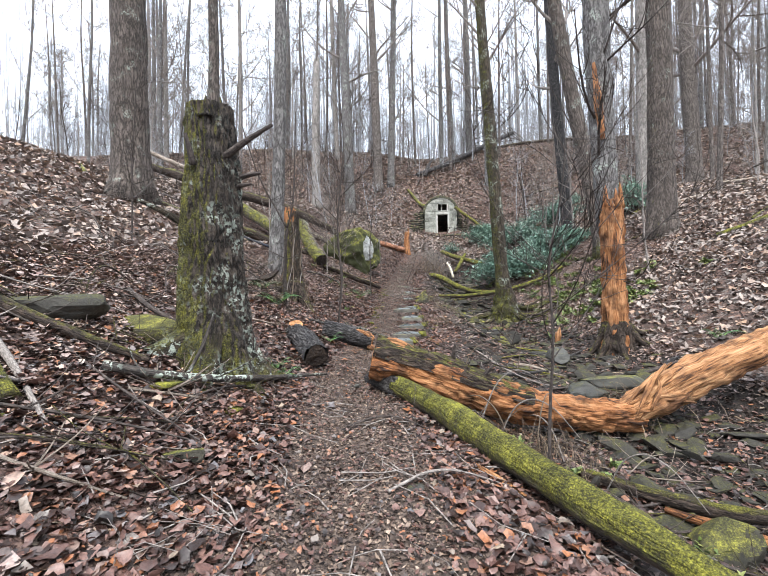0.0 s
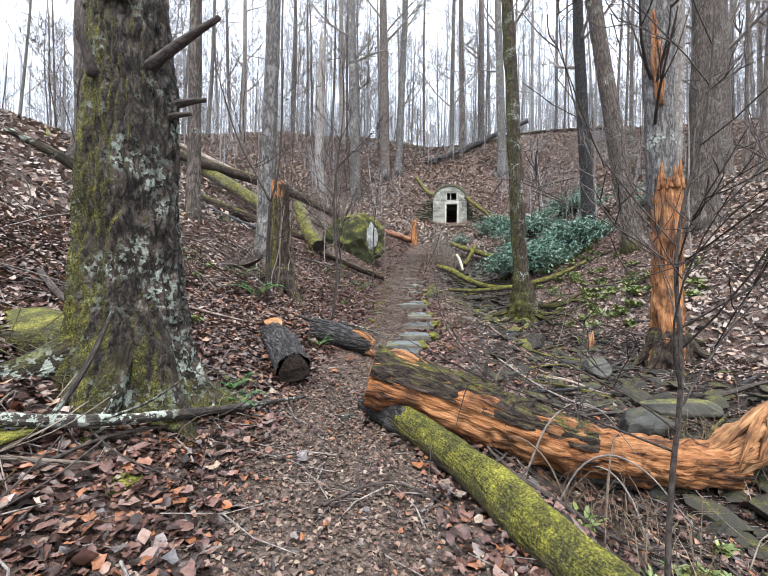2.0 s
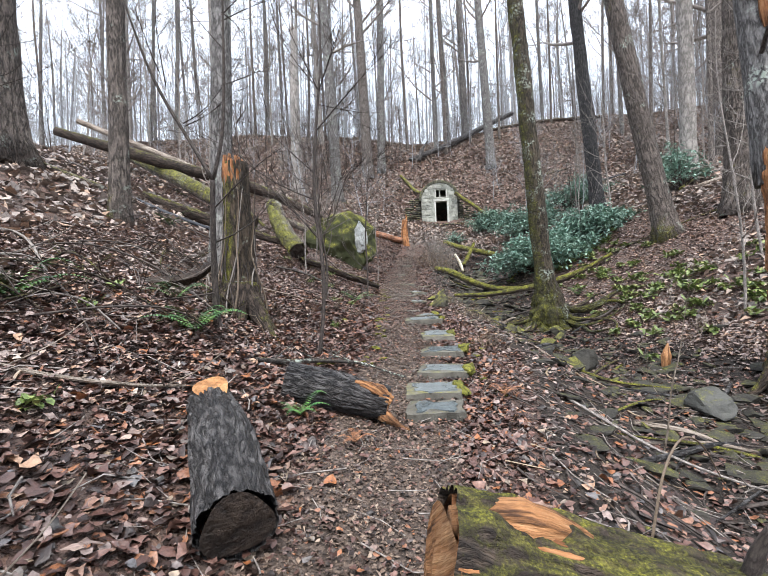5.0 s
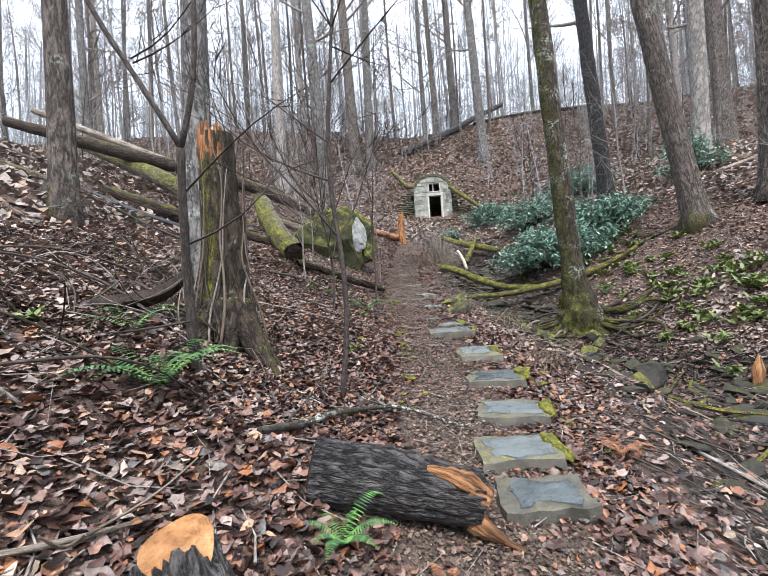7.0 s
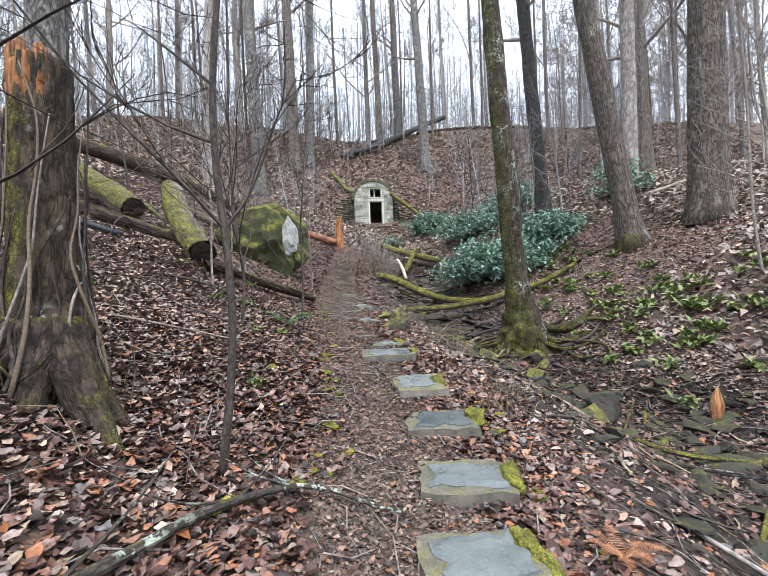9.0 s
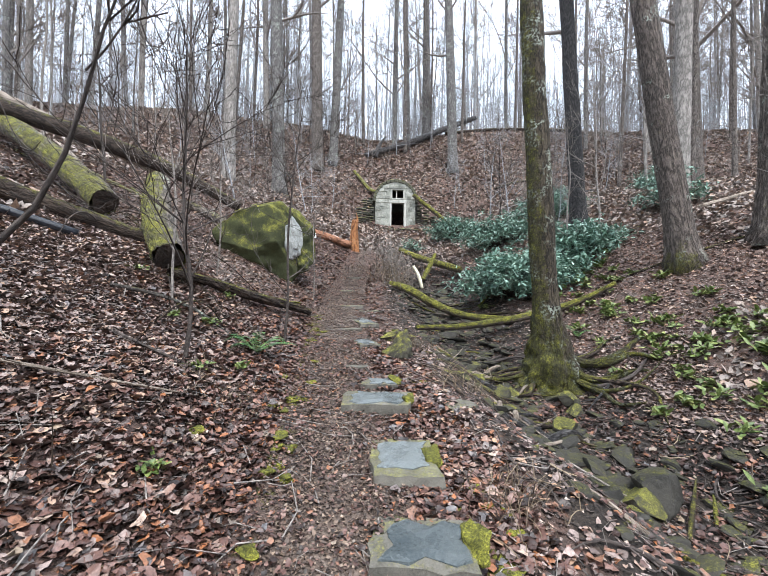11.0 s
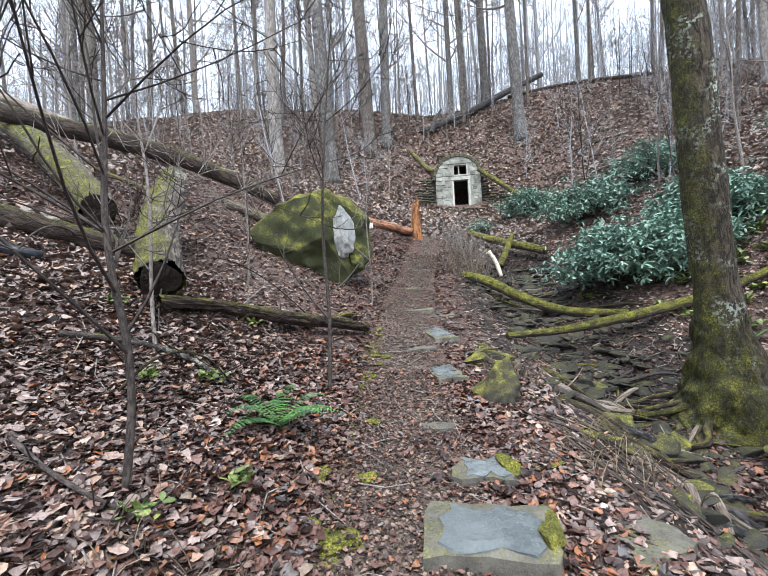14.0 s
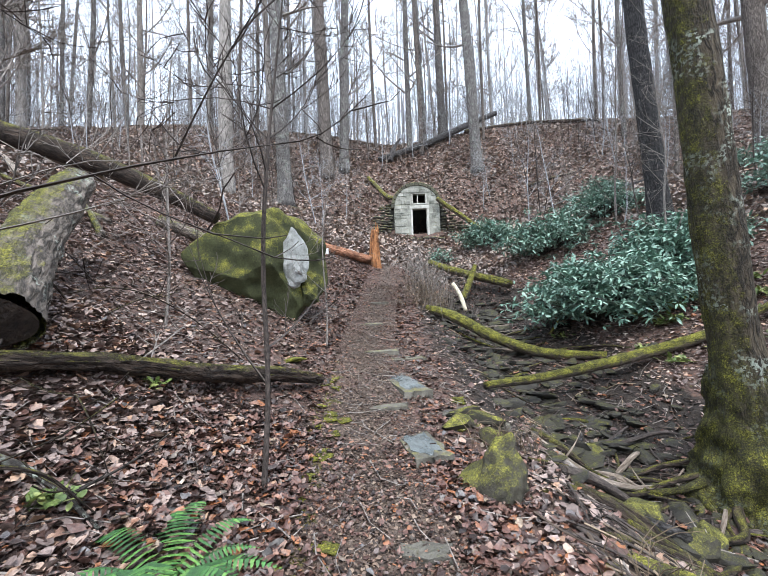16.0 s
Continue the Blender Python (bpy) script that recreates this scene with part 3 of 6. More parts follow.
# ---- trees ----
def branch_set(rng, start, way, length, radius, levels, kids, out, sides=4, droop=0.0, thin=0.0):
    """Adds a limb and its side twigs to out."""
    n = 5 if levels else 4
    p, w, pts = np.array(start, float), np.array(way, float), []
    w /= np.linalg.norm(w)
    pts.append(p.copy())
    for i in range(n):
        w = w + rng.normal(0, .16, 3) + np.array([0, 0, .10 - droop])
        w /= np.linalg.norm(w)
        p = p + w * length / n
        pts.append(p.copy())
    radius = max(radius, thin)
    out.append(tube(pts, [radius, max(radius * .25, thin * .6)], sides if radius > .012 else 3, n, caps=False))
    if levels:
        for k in range(kids):
            q = rng.uniform(.25, .98)
            i = min(int(q * n), n - 1)
            at = pts[i] + (pts[i + 1] - pts[i]) * (q * n - i)
            d = pts[i + 1] - pts[i]
            d = d / np.linalg.norm(d) + rng.normal(0, .75, 3)
            branch_set(rng, at, d, length * rng.uniform(.3, .6), radius * (1 - q * .6) * .55, levels - 1, kids, out, 3, droop, thin)


def tree(name, label, at, r, tall, lean=(0, 0), material=None, seed=0, sides=18, rough=.08, flare=.5, first=.3, limbs=9, levels=2, kids=5, group="", crown=True, thin=0.004, groove=0.0):
    """A standing bare tree: tapered trunk with a root flare, and a crown of limbs and twigs."""
    rng = np.random.RandomState(seed)
    x, y = at
    e = empty(name, label, "tree", group, (x, y, gz(x, y)))
    bend = rng.normal(0, .12, (4, 2)) * min(1, tall / 12)
    line = [(lean[0] * tall * q + bend[i, 0] * (i > 0), lean[1] * tall * q + bend[i, 1] * (i > 0), tall * q - .25 * (i == 0)) for i, q in enumerate((0, .33, .66, 1))]
    line[1] = (line[1][0] * .5 + line[0][0] * .5 + (line[2][0] - line[0][0]) * .25, line[1][1], line[1][2])
    part("trunk", tube(line, [r, r * .86, r * .66, r * .25], sides, int(tall * (6 if groove else 2.2)), rough, .35, seed, flare=(.45, flare, 4 + seed % 3), groove=groove, cuts=5.0), material or M_BARK, e)
    if crown:
        out = []
        c = curve_points(line, 40)
        for k in range(limbs):
            q = rng.uniform(first, .97)
            i = int(q * 40)
            t = rng.uniform(0, 2 * math.pi)
            up = rng.uniform(.3, 1.2)
            branch_set(rng, c[i], (math.cos(t), math.sin(t), up), rng.uniform(.12, .26) * tall * (1.25 - q * .7), r * (1 - q * .75) * .4, levels, kids, out, 4, 0.0, thin)
        part("crown", join_geo(out), M_TWIG, e)
    return e


# Trees that stand alone near the walk
tree("tree", "stout brown tree with a mossy root flare on the bank", (-6.35, 8.8), .40, 21, (.0, 0), M_BARK_LOWMOSS, 3, 26, .10, .8, .35)
tree("tree", "slim grey tree with a mossy foot on the leafy bank", (-4.2, 8.6), .125, 15, (.004, 0), M_BARK_LOWMOSS, 4, 16, first=.3)
tree("tree", "slim grey tree behind the tall stump", (-2.9, 8.85), .15, 17, (.008, 0), M_BARK, 5, 16, first=.35)
tree("tree", "tall grey tree on the slope above the path", (-4.75, 28.8), .36, 24, (-.02, 0), M_BARK, 6, 14, first=.4)
tree("tree", "tall brown twin-stemmed tree at the head of the valley", (-3.1, 32.6), .38, 25, (-.02, 0), M_BARK_B, 7, 14, first=.4)
tree("tree", "tall grey tree close beside its twin", (-2.2, 33.6), .30, 25, (.025, 0), M_BARK, 17, 14, first=.4)
tree("tree", "grey tree on the slope above the stone springhouse", (5.9, 33.1), .34, 23, (-.015, 0), M_BARK, 8, 14, first=.35)
tree("tree", "dark upright tree with a swollen foot on the bank", (7.25, 19.7), .27, 20, (-.055, 0), M_BARK_SOOT, 9, 18, .12, .45)
tree("tree", "large brown tree leaning over the valley, mossy foot", (6.6, 14.4), .265, 20, (-.165, 0), M_BARK_LOWMOSS, 10, 26, .08, .9, .4)
tree("tree", "stout grey tree with moss round its foot", (8.15, 13.9), .40, 22, (.0, 0), M_BARK_LOWMOSS, 11, 24, .08, .8)
tree("tree", "grey forked tree high on the bank", (10.3, 19.1), .28, 20, (.0, 0), M_BARK_PALE, 12, 14)
tree("tree", "tall brown tree on the upper slope", (17.2, 26.5), .45, 24, (-.03, 0), M_BARK_B, 13, 14)
tree("tree", "thin dark tree standing at the ridge foot", (3.0, 36.5), .16, 20, (.0, 0), M_BARK_B, 14, 10)
tree("tree", "tall bluish grey tree on the ridge", (5.2, 40.5), .33, 24, (-.01, 0), M_BARK, 15, 12)
tree("mossy_tree", "moss-covered leaning tree with spreading roots beside the creek", (2.92, 12.8), .21, 17, (-.046, .0), M_BARK_MOSSY, 16, 72, .16, 1.45, .45, limbs=7, groove=.012)


def snag(name, label, pts, radii, material, seed, tip_material, spikes=9, rough=.12, sides=40, rings=60, flare=None, category="tree stump", torn=.25, groove=0.0, cuts=5.0):
    """A broken-off trunk with a torn top."""
    x, y, z = pts[0]
    e = empty(name, label, category)
    part("trunk", tube(pts, radii, sides, rings, rough, .22, seed, flare=flare, groove=groove, cuts=cuts), material, e)
    rng = np.random.RandomState(seed)
    top, way = np.array(pts[-1]), np.array(pts[-1], float) - np.array(pts[-2], float)
    way /= np.linalg.norm(way)
    for k in range(spikes):
        t = 2 * math.pi * k / spikes + rng.uniform(-.3, .3)
        o = np.array([math.cos(t), math.sin(t), 0]) * radii[-1] * rng.uniform(.55, .9)
        l = rng.uniform(.05, 1.0) ** 1.6 * torn
        part("splinter", tube([top + o - way * .15, top + o * 1.0 + way * l * .5, top + o * .9 + way * l], [radii[-1] * .4, radii[-1] * rng.uniform(.12, .3), .006], 6, 4, .25, .1, k + seed), tip_material, e)
    return e


def stub(parent, a, b, r, material, name="branch_stub"):
    return part(name, tube([a, [(a[i] + b[i]) / 2 + .015 * (i == 2) for i in range(3)], b], [r, r * .8, r * .45], 10, 8, .12, .08, 3), material, parent)


# Mossy broken trunk beside the path
sx, sy = -1.52, 3.58
sg = gz(sx, sy)
old = snag("mossy_snag", "broken dead trunk with furrowed bark, yellow moss and pale lichen", [(sx, sy, sg - .15), (sx - .01, sy, sg + .9), (sx + .0, sy, sg + 1.7), (sx - .02, sy, 2.85)],
           [.27, .27, .255, .20], M_SNAG, 21, M_SNAG, 8, .11, 150, 190, (.30, 1.15, 5), torn=.16, groove=.026, cuts=6.0)
stub(old, (sx + .15, sy - .1, 2.35), (sx + .62, sy - .12, 2.62), .035, M_TWIG_DARK)
stub(old, (sx - .2, sy - .1, 1.75), (sx - .52, sy - .3, 1.95), .035, M_BARK_MOSSY)
stub(old, (sx + .2, sy + .05, 2.2), (sx + .42, sy + .1, 2.26), .028, M_TWIG_DARK)
stub(old, (sx + .2, sy + .0, 2.1), (sx + .38, sy + .0, 2.13), .022, M_TWIG_DARK)
stub(old, (sx - .05, sy - .24, 2.25), (sx - .07, sy - .33, 2.5), .03, M_TWIG_DARK)
for k, (a, l) in enumerate(((-2.2, .55), (-1.2, .45), (-.35, .5), (3.4, .75), (2.4, .5))):
    p = [(sx + math.cos(a) * q, sy + math.sin(a) * q, (sg + .3 if i == 0 else gz(sx + math.cos(a) * q, sy + math.sin(a) * q) - .02 * i)) for i, q in enumerate((.18, .2 + l * .5, .2 + l))]
    part("root", tube(p, [.13, .09, .03], 14, 12, .15, .15, k), M_BARK_MOSSY, old)

# Tall cut stump wrapped in vines
lx, ly = -2.12, 7.68
lg = gz(lx, ly)
STUMP_TOP = 2.80
cutst = snag("tall_stump", "tall grey stump with an orange broken top and vines round it", [(lx, ly, lg - .15), (lx - .02, ly + .05, lg + .9), (lx - .03, ly + .06, STUMP_TOP)], [.18, .145, .122],
             bark("stump_bark", (0.012, 0.009, 0.007), (0.085, 0.062, 0.042), .34, (-.9, -.4, .3), 0.03, low_moss=(.7, .5)), 22, M_WOOD_ORANGE, 7, .16, 60, 70, (.5, .5, 5), torn=.14, groove=.016, cuts=3.5)
rng = np.random.RandomState(52)
for k in range(30):
    a, hgt = 2 * math.pi * k / 30 + rng.uniform(-.2, .2), rng.uniform(.5, 1.75)
    q, r_ = [], rng.uniform(.24, .32)
    for t in np.linspace(0, 1, 7):
        a += rng.normal(0, .22)
        out_ = r_ + (.165 - r_) * min(1, t * 1.8) + abs(rng.normal(0, .015))
        q.append((lx + math.cos(a) * out_, ly + .05 * t + math.sin(a) * out_, lg - .04 + t * hgt))
    part("vine", tube(q, [rng.uniform(.006, .014), .004], 5, 22), (M_TWIG_DARK, M_TWIG, M_TWIG_DARK, M_BARK_DARKLOG, M_GRASS)[k % 5], cutst)
for k in range(9):
    a = -2.5 + .22 * k
    q = [(lx - .04 + math.cos(a) * .115, ly + .06 + math.sin(a) * .11, STUMP_TOP - .34 + .06 * math.sin(k * 2.7)), (lx - .05 + math.cos(a) * .11, ly + .06 + math.sin(a) * .105, STUMP_TOP + .01 + .07 * math.sin(k * 1.9))]
    part("bare_wood", tube(q, [.014, .034, .02], 8, 10, .3, .06, k), M_WOOD_ORANGE, cutst, "orange exposed wood")
for k, (a, l) in enumerate(((-.55, .6), (-.15, .4), (-1.2, .35), (-1.9, .3), (-2.6, .3), (3.3, .4))):
    part("root", tube([(lx + math.cos(a) * q, ly + math.sin(a) * q, (lg + .26 if i == 0 else gz(lx + math.cos(a) * q, ly + math.sin(a) * q) + .02 - .05 * i)) for i, q in enumerate((.1, .15 + l * .5, .2 + l))],
                      [.11, .07, .02], 14, 16, .3, .10, k), M_BARK_LOG, cutst)

# Dead tree with its bark torn off low down
dx, dy = 3.98, 7.95
dg = gz(dx, dy)
dead = snag("dead_tree", "dead tree with bare orange wood below dark bark", [(dx, dy, dg - .2), (dx - .02, dy, dg + 1.4), (dx - .03, dy, dg + 2.75)], [.24, .205, .19], M_WOOD_ORANGE, 23, M_WOOD_ORANGE, 13, .26, 60, 90, (.22, .55, 5), "tree", torn=.38, groove=.02, cuts=4.0)
part("dark_foot", tube([(dx, dy, dg - .2), (dx, dy, dg + .1), (dx - .01, dy, dg + .5)], [.36, .28, .21], 40, 24, .3, .14, 9, groove=.02, cuts=3.0), M_BARK_LOG, dead, "dark mossy bark at the foot")
part("upper_trunk", tube([(dx - .02, dy + .12, dg + 2.2), (dx - .1, dy + .16, dg + 4.5), (dx - .2, dy + .15, dg + 8.5), (dx - .3, dy + .1, dg + 14)], [.2, .23, .2, .1], 26, 40, .12, .3, 8), M_BARK, dead)
part("scar", tube([(dx - .16, dy - .04, dg + 3.9), (dx - .2, dy - .02, dg + 4.6), (dx - .26, dy + .0, dg + 5.4)], [.05, .085, .03], 10, 14, .2, .1, 4), M_WOOD_ORANGE, dead, "orange torn scar")
out, rng = [], np.random.RandomState(77)
for k in range(9):
    a = rng.uniform(0, 6.28)
    branch_set(rng, (dx - .15, dy + .15, dg + rng.uniform(3, 8)), (math.cos(a), math.sin(a), .5), rng.uniform(1, 2.2), .03, 2, 4, out)
part("crown", join_geo(out), M_TWIG_DARK, dead)

for k, (a, l) in enumerate(((-2.6, .5), (-1.7, .4), (-.8, .55), (.1, .6), (1.6, .4), (3.0, .45))):
    part("root", tube([(dx + math.cos(a) * q, dy + math.sin(a) * q, (dg + .4 if i == 0 else gz(dx + math.cos(a) * q, dy + math.sin(a) * q) + .05 - .05 * i)) for i, q in enumerate((.16, .24 + l * .4, .25 + l))],
                      [.09, .05, .02], 14, 16, .3, .10, k), M_BARK_LOG, dead, "dark mossy root")

# Broken trees farther up
for i, (x, y, r, h, m, lab) in enumerate(((-6.4, 25.5, .26, 9.5, M_BARK_PALE, "tall dead trunk with a broken top"), (-.45, 22.0, .16, 1.15, M_WOOD_ORANGE, "short splintered red-brown stump beside the path"))):
    z = gz(x, y)
    snag("broken_trunk", lab, [(x, y, z - .2), (x - .02, y, z + h * .5), (x + (.1 if i == 0 else 0), y, z + h)], [r * 1.15, r, r * .75], m, 30 + i, m, 7, .12, 20, 24, (.3, .5, 5), torn=.35 if i else 1.0)


# ---- woods behind: copies of a few trees ----
SLOPE_TREES = []
for k in range(7):
    SLOPE_TREES.append(tree("forest_tree", "bare grey forest tree on the wooded slope", (-40 - 6 * k, 60), (.15, .10, .20, .07, .12, .055, .23)[k], (22, 18, 24, 14, 20, 11, 25)[k],
                            ((k % 3 - 1) * .012, 0), (M_BARK, M_BARK_B, M_BARK, M_BARK_PALE, M_BARK_B, M_BARK, M_BARK_PALE)[k], 40 + k, 10, .06, .4, .16, (14, 12, 15, 12, 13, 11, 15)[k], 2, 7, "trees of the wooded slope", thin=.011))
rng = np.random.RandomState(11)
placed = [(x, y) for x, y in ((-6.35, 8.8), (-4.65, 9.3), (-3.85, 10.9), (-4.75, 28.8), (-3.1, 32.6), (5.9, 33.1), (7.25, 19.7), (6.55, 14.2), (8.15, 13.9), (10.3, 19.1), (17.2, 26.5), (5.2, 40.5), (2.88, 12.8))]
count = 0
while count < 190:
    k = rng.randint(7)
    if count < 32:
        side_ = rng.choice([-1, 1])
        y = rng.uniform(13, 42)
        x = rng.uniform(8.5, 26) * side_ + (3 if side_ > 0 else -1.5)
    else:
        y = 34 + 45 * rng.uniform(0, 1) ** 1.3
        x = rng.uniform(-1, 1) * (14 + y * .75)
    if x < -7 and y < 30 and rng.uniform() < .85:
        continue
    if any((x - a) ** 2 + (y - b) ** 2 < 1.0 for a, b in placed) or (abs(x - HOUSE_X) < 2.5 and y < 35):
        continue
    placed.append((x, y))
    copy_thing(SLOPE_TREES[k], pose(x, y, gz(x, y) - .05, rng.uniform(-2, 2), rng.uniform(-2.5, 2.5), rng.uniform(0, 360)))
    count += 1


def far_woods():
    """Thin stems and twigs past the ridge, in bark paled for haze."""
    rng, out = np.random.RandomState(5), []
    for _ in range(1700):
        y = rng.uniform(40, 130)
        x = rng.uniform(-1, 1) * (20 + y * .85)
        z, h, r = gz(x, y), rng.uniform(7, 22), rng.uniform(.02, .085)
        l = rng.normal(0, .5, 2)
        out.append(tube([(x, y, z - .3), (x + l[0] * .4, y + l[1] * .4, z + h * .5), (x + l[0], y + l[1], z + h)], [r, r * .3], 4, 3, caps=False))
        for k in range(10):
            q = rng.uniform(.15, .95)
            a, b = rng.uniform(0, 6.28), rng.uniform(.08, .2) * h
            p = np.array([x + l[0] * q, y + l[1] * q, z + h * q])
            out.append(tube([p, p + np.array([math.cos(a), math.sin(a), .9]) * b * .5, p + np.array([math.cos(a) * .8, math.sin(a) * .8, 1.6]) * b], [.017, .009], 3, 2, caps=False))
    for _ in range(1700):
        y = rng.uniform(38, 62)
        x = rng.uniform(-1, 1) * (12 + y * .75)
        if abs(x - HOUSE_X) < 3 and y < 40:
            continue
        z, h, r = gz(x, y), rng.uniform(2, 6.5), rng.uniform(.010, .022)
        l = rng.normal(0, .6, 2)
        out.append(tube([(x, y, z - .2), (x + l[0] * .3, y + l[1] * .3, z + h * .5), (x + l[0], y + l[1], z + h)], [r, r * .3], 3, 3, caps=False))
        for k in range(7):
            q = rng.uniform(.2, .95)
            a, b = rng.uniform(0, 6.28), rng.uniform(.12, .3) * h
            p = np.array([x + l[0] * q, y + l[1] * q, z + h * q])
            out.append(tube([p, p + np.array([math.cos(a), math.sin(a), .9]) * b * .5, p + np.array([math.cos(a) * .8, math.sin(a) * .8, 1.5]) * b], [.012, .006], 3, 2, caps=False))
    ob = part("far_woods", join_geo(out), M_FAR_HAZE)
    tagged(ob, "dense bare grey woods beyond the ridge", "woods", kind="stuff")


far_woods()


# ---- fallen logs and branches ----
def log(name, label, pts, radii, material, ends=(None, None), sides=28, rough=.10, seed=0, category="log", rings=None, group="", groove=0.0):
    """A lying log with rough end faces."""
    e = empty(name, label, category, group)
    n = rings or max(12, int(20 * sum(math.dist(pts[i], pts[i + 1]) for i in range(len(pts) - 1))))
    part("bark", tube(pts, radii, sides, min(n, 90), rough, .22, seed, caps=ends == (None, None), groove=groove, cuts=4.0), material, e)
    for k, m in enumerate(ends):
        if m is not None:
            a, b = (pts[0], pts[1]) if k == 0 else (pts[-1], pts[-2])
            way = [a[i] - b[i] for i in range(3)]
            part("end_face", disc(a, way, radii[0 if k == 0 else -1] * .88, 28, .10, .012, seed + k), m, e, "sawn or broken wood")
    return e


# Sawn log lying end-on by the path
sawn = log("sawn_log", "short sawn log with wet black furrowed bark and pale cut end", [(-.86, 4.72, .385), (-1.14, 5.2, .53), (-1.42, 5.6, .61)], [.15, .15, .125], M_BARK_BLACK, (M_WOOD_WET_SHADE, None), 84, .05, 2, rings=70, groove=.018)
part("cut_face", disc((-1.36, 5.52, .725), (.25, -.42, .85), .095, 28, .10, .012, 6), M_WOOD_CUT, sawn, "pale orange slanting saw cut")
# Second short log with a split orange end
l2 = log("split_log", "short dark log with an orange split end beside the steps", [(-1.17, 6.28, .60), (-.78, 6.33, .50), (-.40, 6.33, .40)], [.14, .145, .12], M_BARK_BLACK, (M_WOOD_WET_SHADE, M_WOOD_TAN), 80, .07, 5, rings=60, groove=.016)
part("split_face", tube([(-.64, 6.27, .575), (-.5, 6.27, .52), (-.37, 6.27, .43)], [.02, .055, .04], 16, 24, .5, .04, 3), M_WOOD_TAN, l2, "fresh orange wood")
part("splinter", tube([(-.45, 6.28, .33), (-.33, 6.22, .27), (-.24, 6.18, .24)], [.05, .03, .006], 10, 14, .5, .04, 9), M_WOOD_TAN, l2)

# Big rotten log across the creek bank
big = empty("rotten_log", "big fallen log with orange rotten wood, dark bark and moss", "log")
BIG = [(-.14, 4.40, .40), (.45, 4.42, .24), (1.2, 4.50, -.06), (2.0, 4.75, -.25), (2.85, 5.0, -.36)]
part("heartwood", tube(BIG, [.205, .20, .19, .175, .165], 72, 130, .2, .11, 12, caps=False, groove=.03, cuts=3.0), M_WOOD_ORANGE, big, "orange rotten wood")
part("end_face", disc(BIG[0], (-1, -.14, .22), .205, 30, .12, .02, 4), M_WOOD_TAN, big, "pale sawn end")
UP = [(x, y + .015, z + .035) for x, y, z in BIG[:3]] + [(1.5, 4.60, -.12)]
part("bark", tube(UP, [.222, .215, .205, .19], 70, 120, .10, .12, 13, arc=(.02, .56), groove=.022, cuts=4.0), M_BARK_LOG, big, "dark bark with yellow-green moss")
part("bare_top", tube([(-.1, 4.40, .58), (.1, 4.42, .565), (.3, 4.44, .50)], [.04, .075, .02], 10, 14, .2, .08, 3), M_WOOD_TAN, big, "pale split wood")
part("broken_limb", tube([(2.6, 4.95, -.36), (3.2, 5.1, -.1), (3.8, 5.2, .18), (4.7, 5.35, .5)], [.15, .21, .20, .16], 44, 70, .3, .13, 14), M_WOOD_TAN, big, "pale split limb rising from the log")
for k in range(11):
    q = k / 11
    part("splinter", tube([(2.62 + .3 * q, 4.84 + .12 * math.sin(k), -.34 + .25 * math.cos(k * 1.3) * .5), (2.85 + .25 * q, 4.9, -.12 + .18 * math.sin(k * 2.1)), (3.25 + .2 * math.sin(k * 3), 5.0 + .1 * math.cos(k), .05 + .22 * math.sin(k * 1.9))],
                          [.006, .035, .012], 6, 6, .3, .05, k), M_WOOD_TAN, big)
stub(big, (1.0, 4.45, .15), (1.12, 4.4, .32), .03, M_TWIG_DARK)
stub(big, (.72, 4.45, .40), (.74, 4.4, .56), .022, M_TWIG_DARK)

log("moss_log", "long thin log thickly covered in bright green moss", [(.12, 4.2, .15), (.45, 3.82, .10), (.84, 3.05, .03), (1.30, 2.12, -.03), (1.72, 1.45, -.12), (2.3, .6, -.22)],
    [.10, .112, .105, .085, .075, .06], M_MOSSLOG, (None, None), 48, .18, 7, groove=.008)

# Logs on the bank
log("mossy_log", "thick grey log with bright moss, lying down the bank", [(-2.48, 11.35, 2.18), (-3.07, 12.2, 2.76), (-3.78, 13.7, 3.73)], [.18, .20, .175], M_BARK_WETMOSS, (M_WOOD_WET_SHADE, None), 60, .14, 8, groove=.02)
log("mossy_log", "long mossy log running up the bank, broken at its lower end", [(-3.85, 12.35, 3.04), (-5.39, 13.6, 4.04), (-7.9, 15.2, 5.41), (-10.90, 17.20, 7.01)], [.19, .20, .19, .16], M_BARK_WETMOSS, (M_WOOD_WET_SHADE, None), 48, .14, 9, groove=.02)
log("dark_log", "long dark bare log lying across the bank onto the boulder", [(-2.91, 15.5, 3.69), (-4.09, 15.3, 4.34), (-5.28, 15.1, 4.81), (-7.09, 14.8, 5.31), (-10.59, 14.50, 6.51)], [.10, .16, .17, .16, .13], M_BARK_DARKLOG, (None, None), 24, .10, 10)
log("dark_log", "thin reddish log beside the dark one on the bank", [(-4.6, 15.3, 4.35), (-7.0, 15.4, 5.5), (-11, 15.8, 7.4)], [.08, .10, .09], M_WOOD_GREY, (None, None), 14, .10, 31)
log("low_log", "thin rotten log half sunk in the leaves", [(-2.4, 11.2, 2.0), (-2.1, 11.8, 1.90), (-1.75, 12.3, 1.72), (-1.5, 12.9, 1.63), (-1.06, 13.5, 1.45)], [.045, .06, .07, .065, .05], M_BARK_DARKLOG, (None, M_WOOD_WET_SHADE), 30, .28, 11, groove=.02)
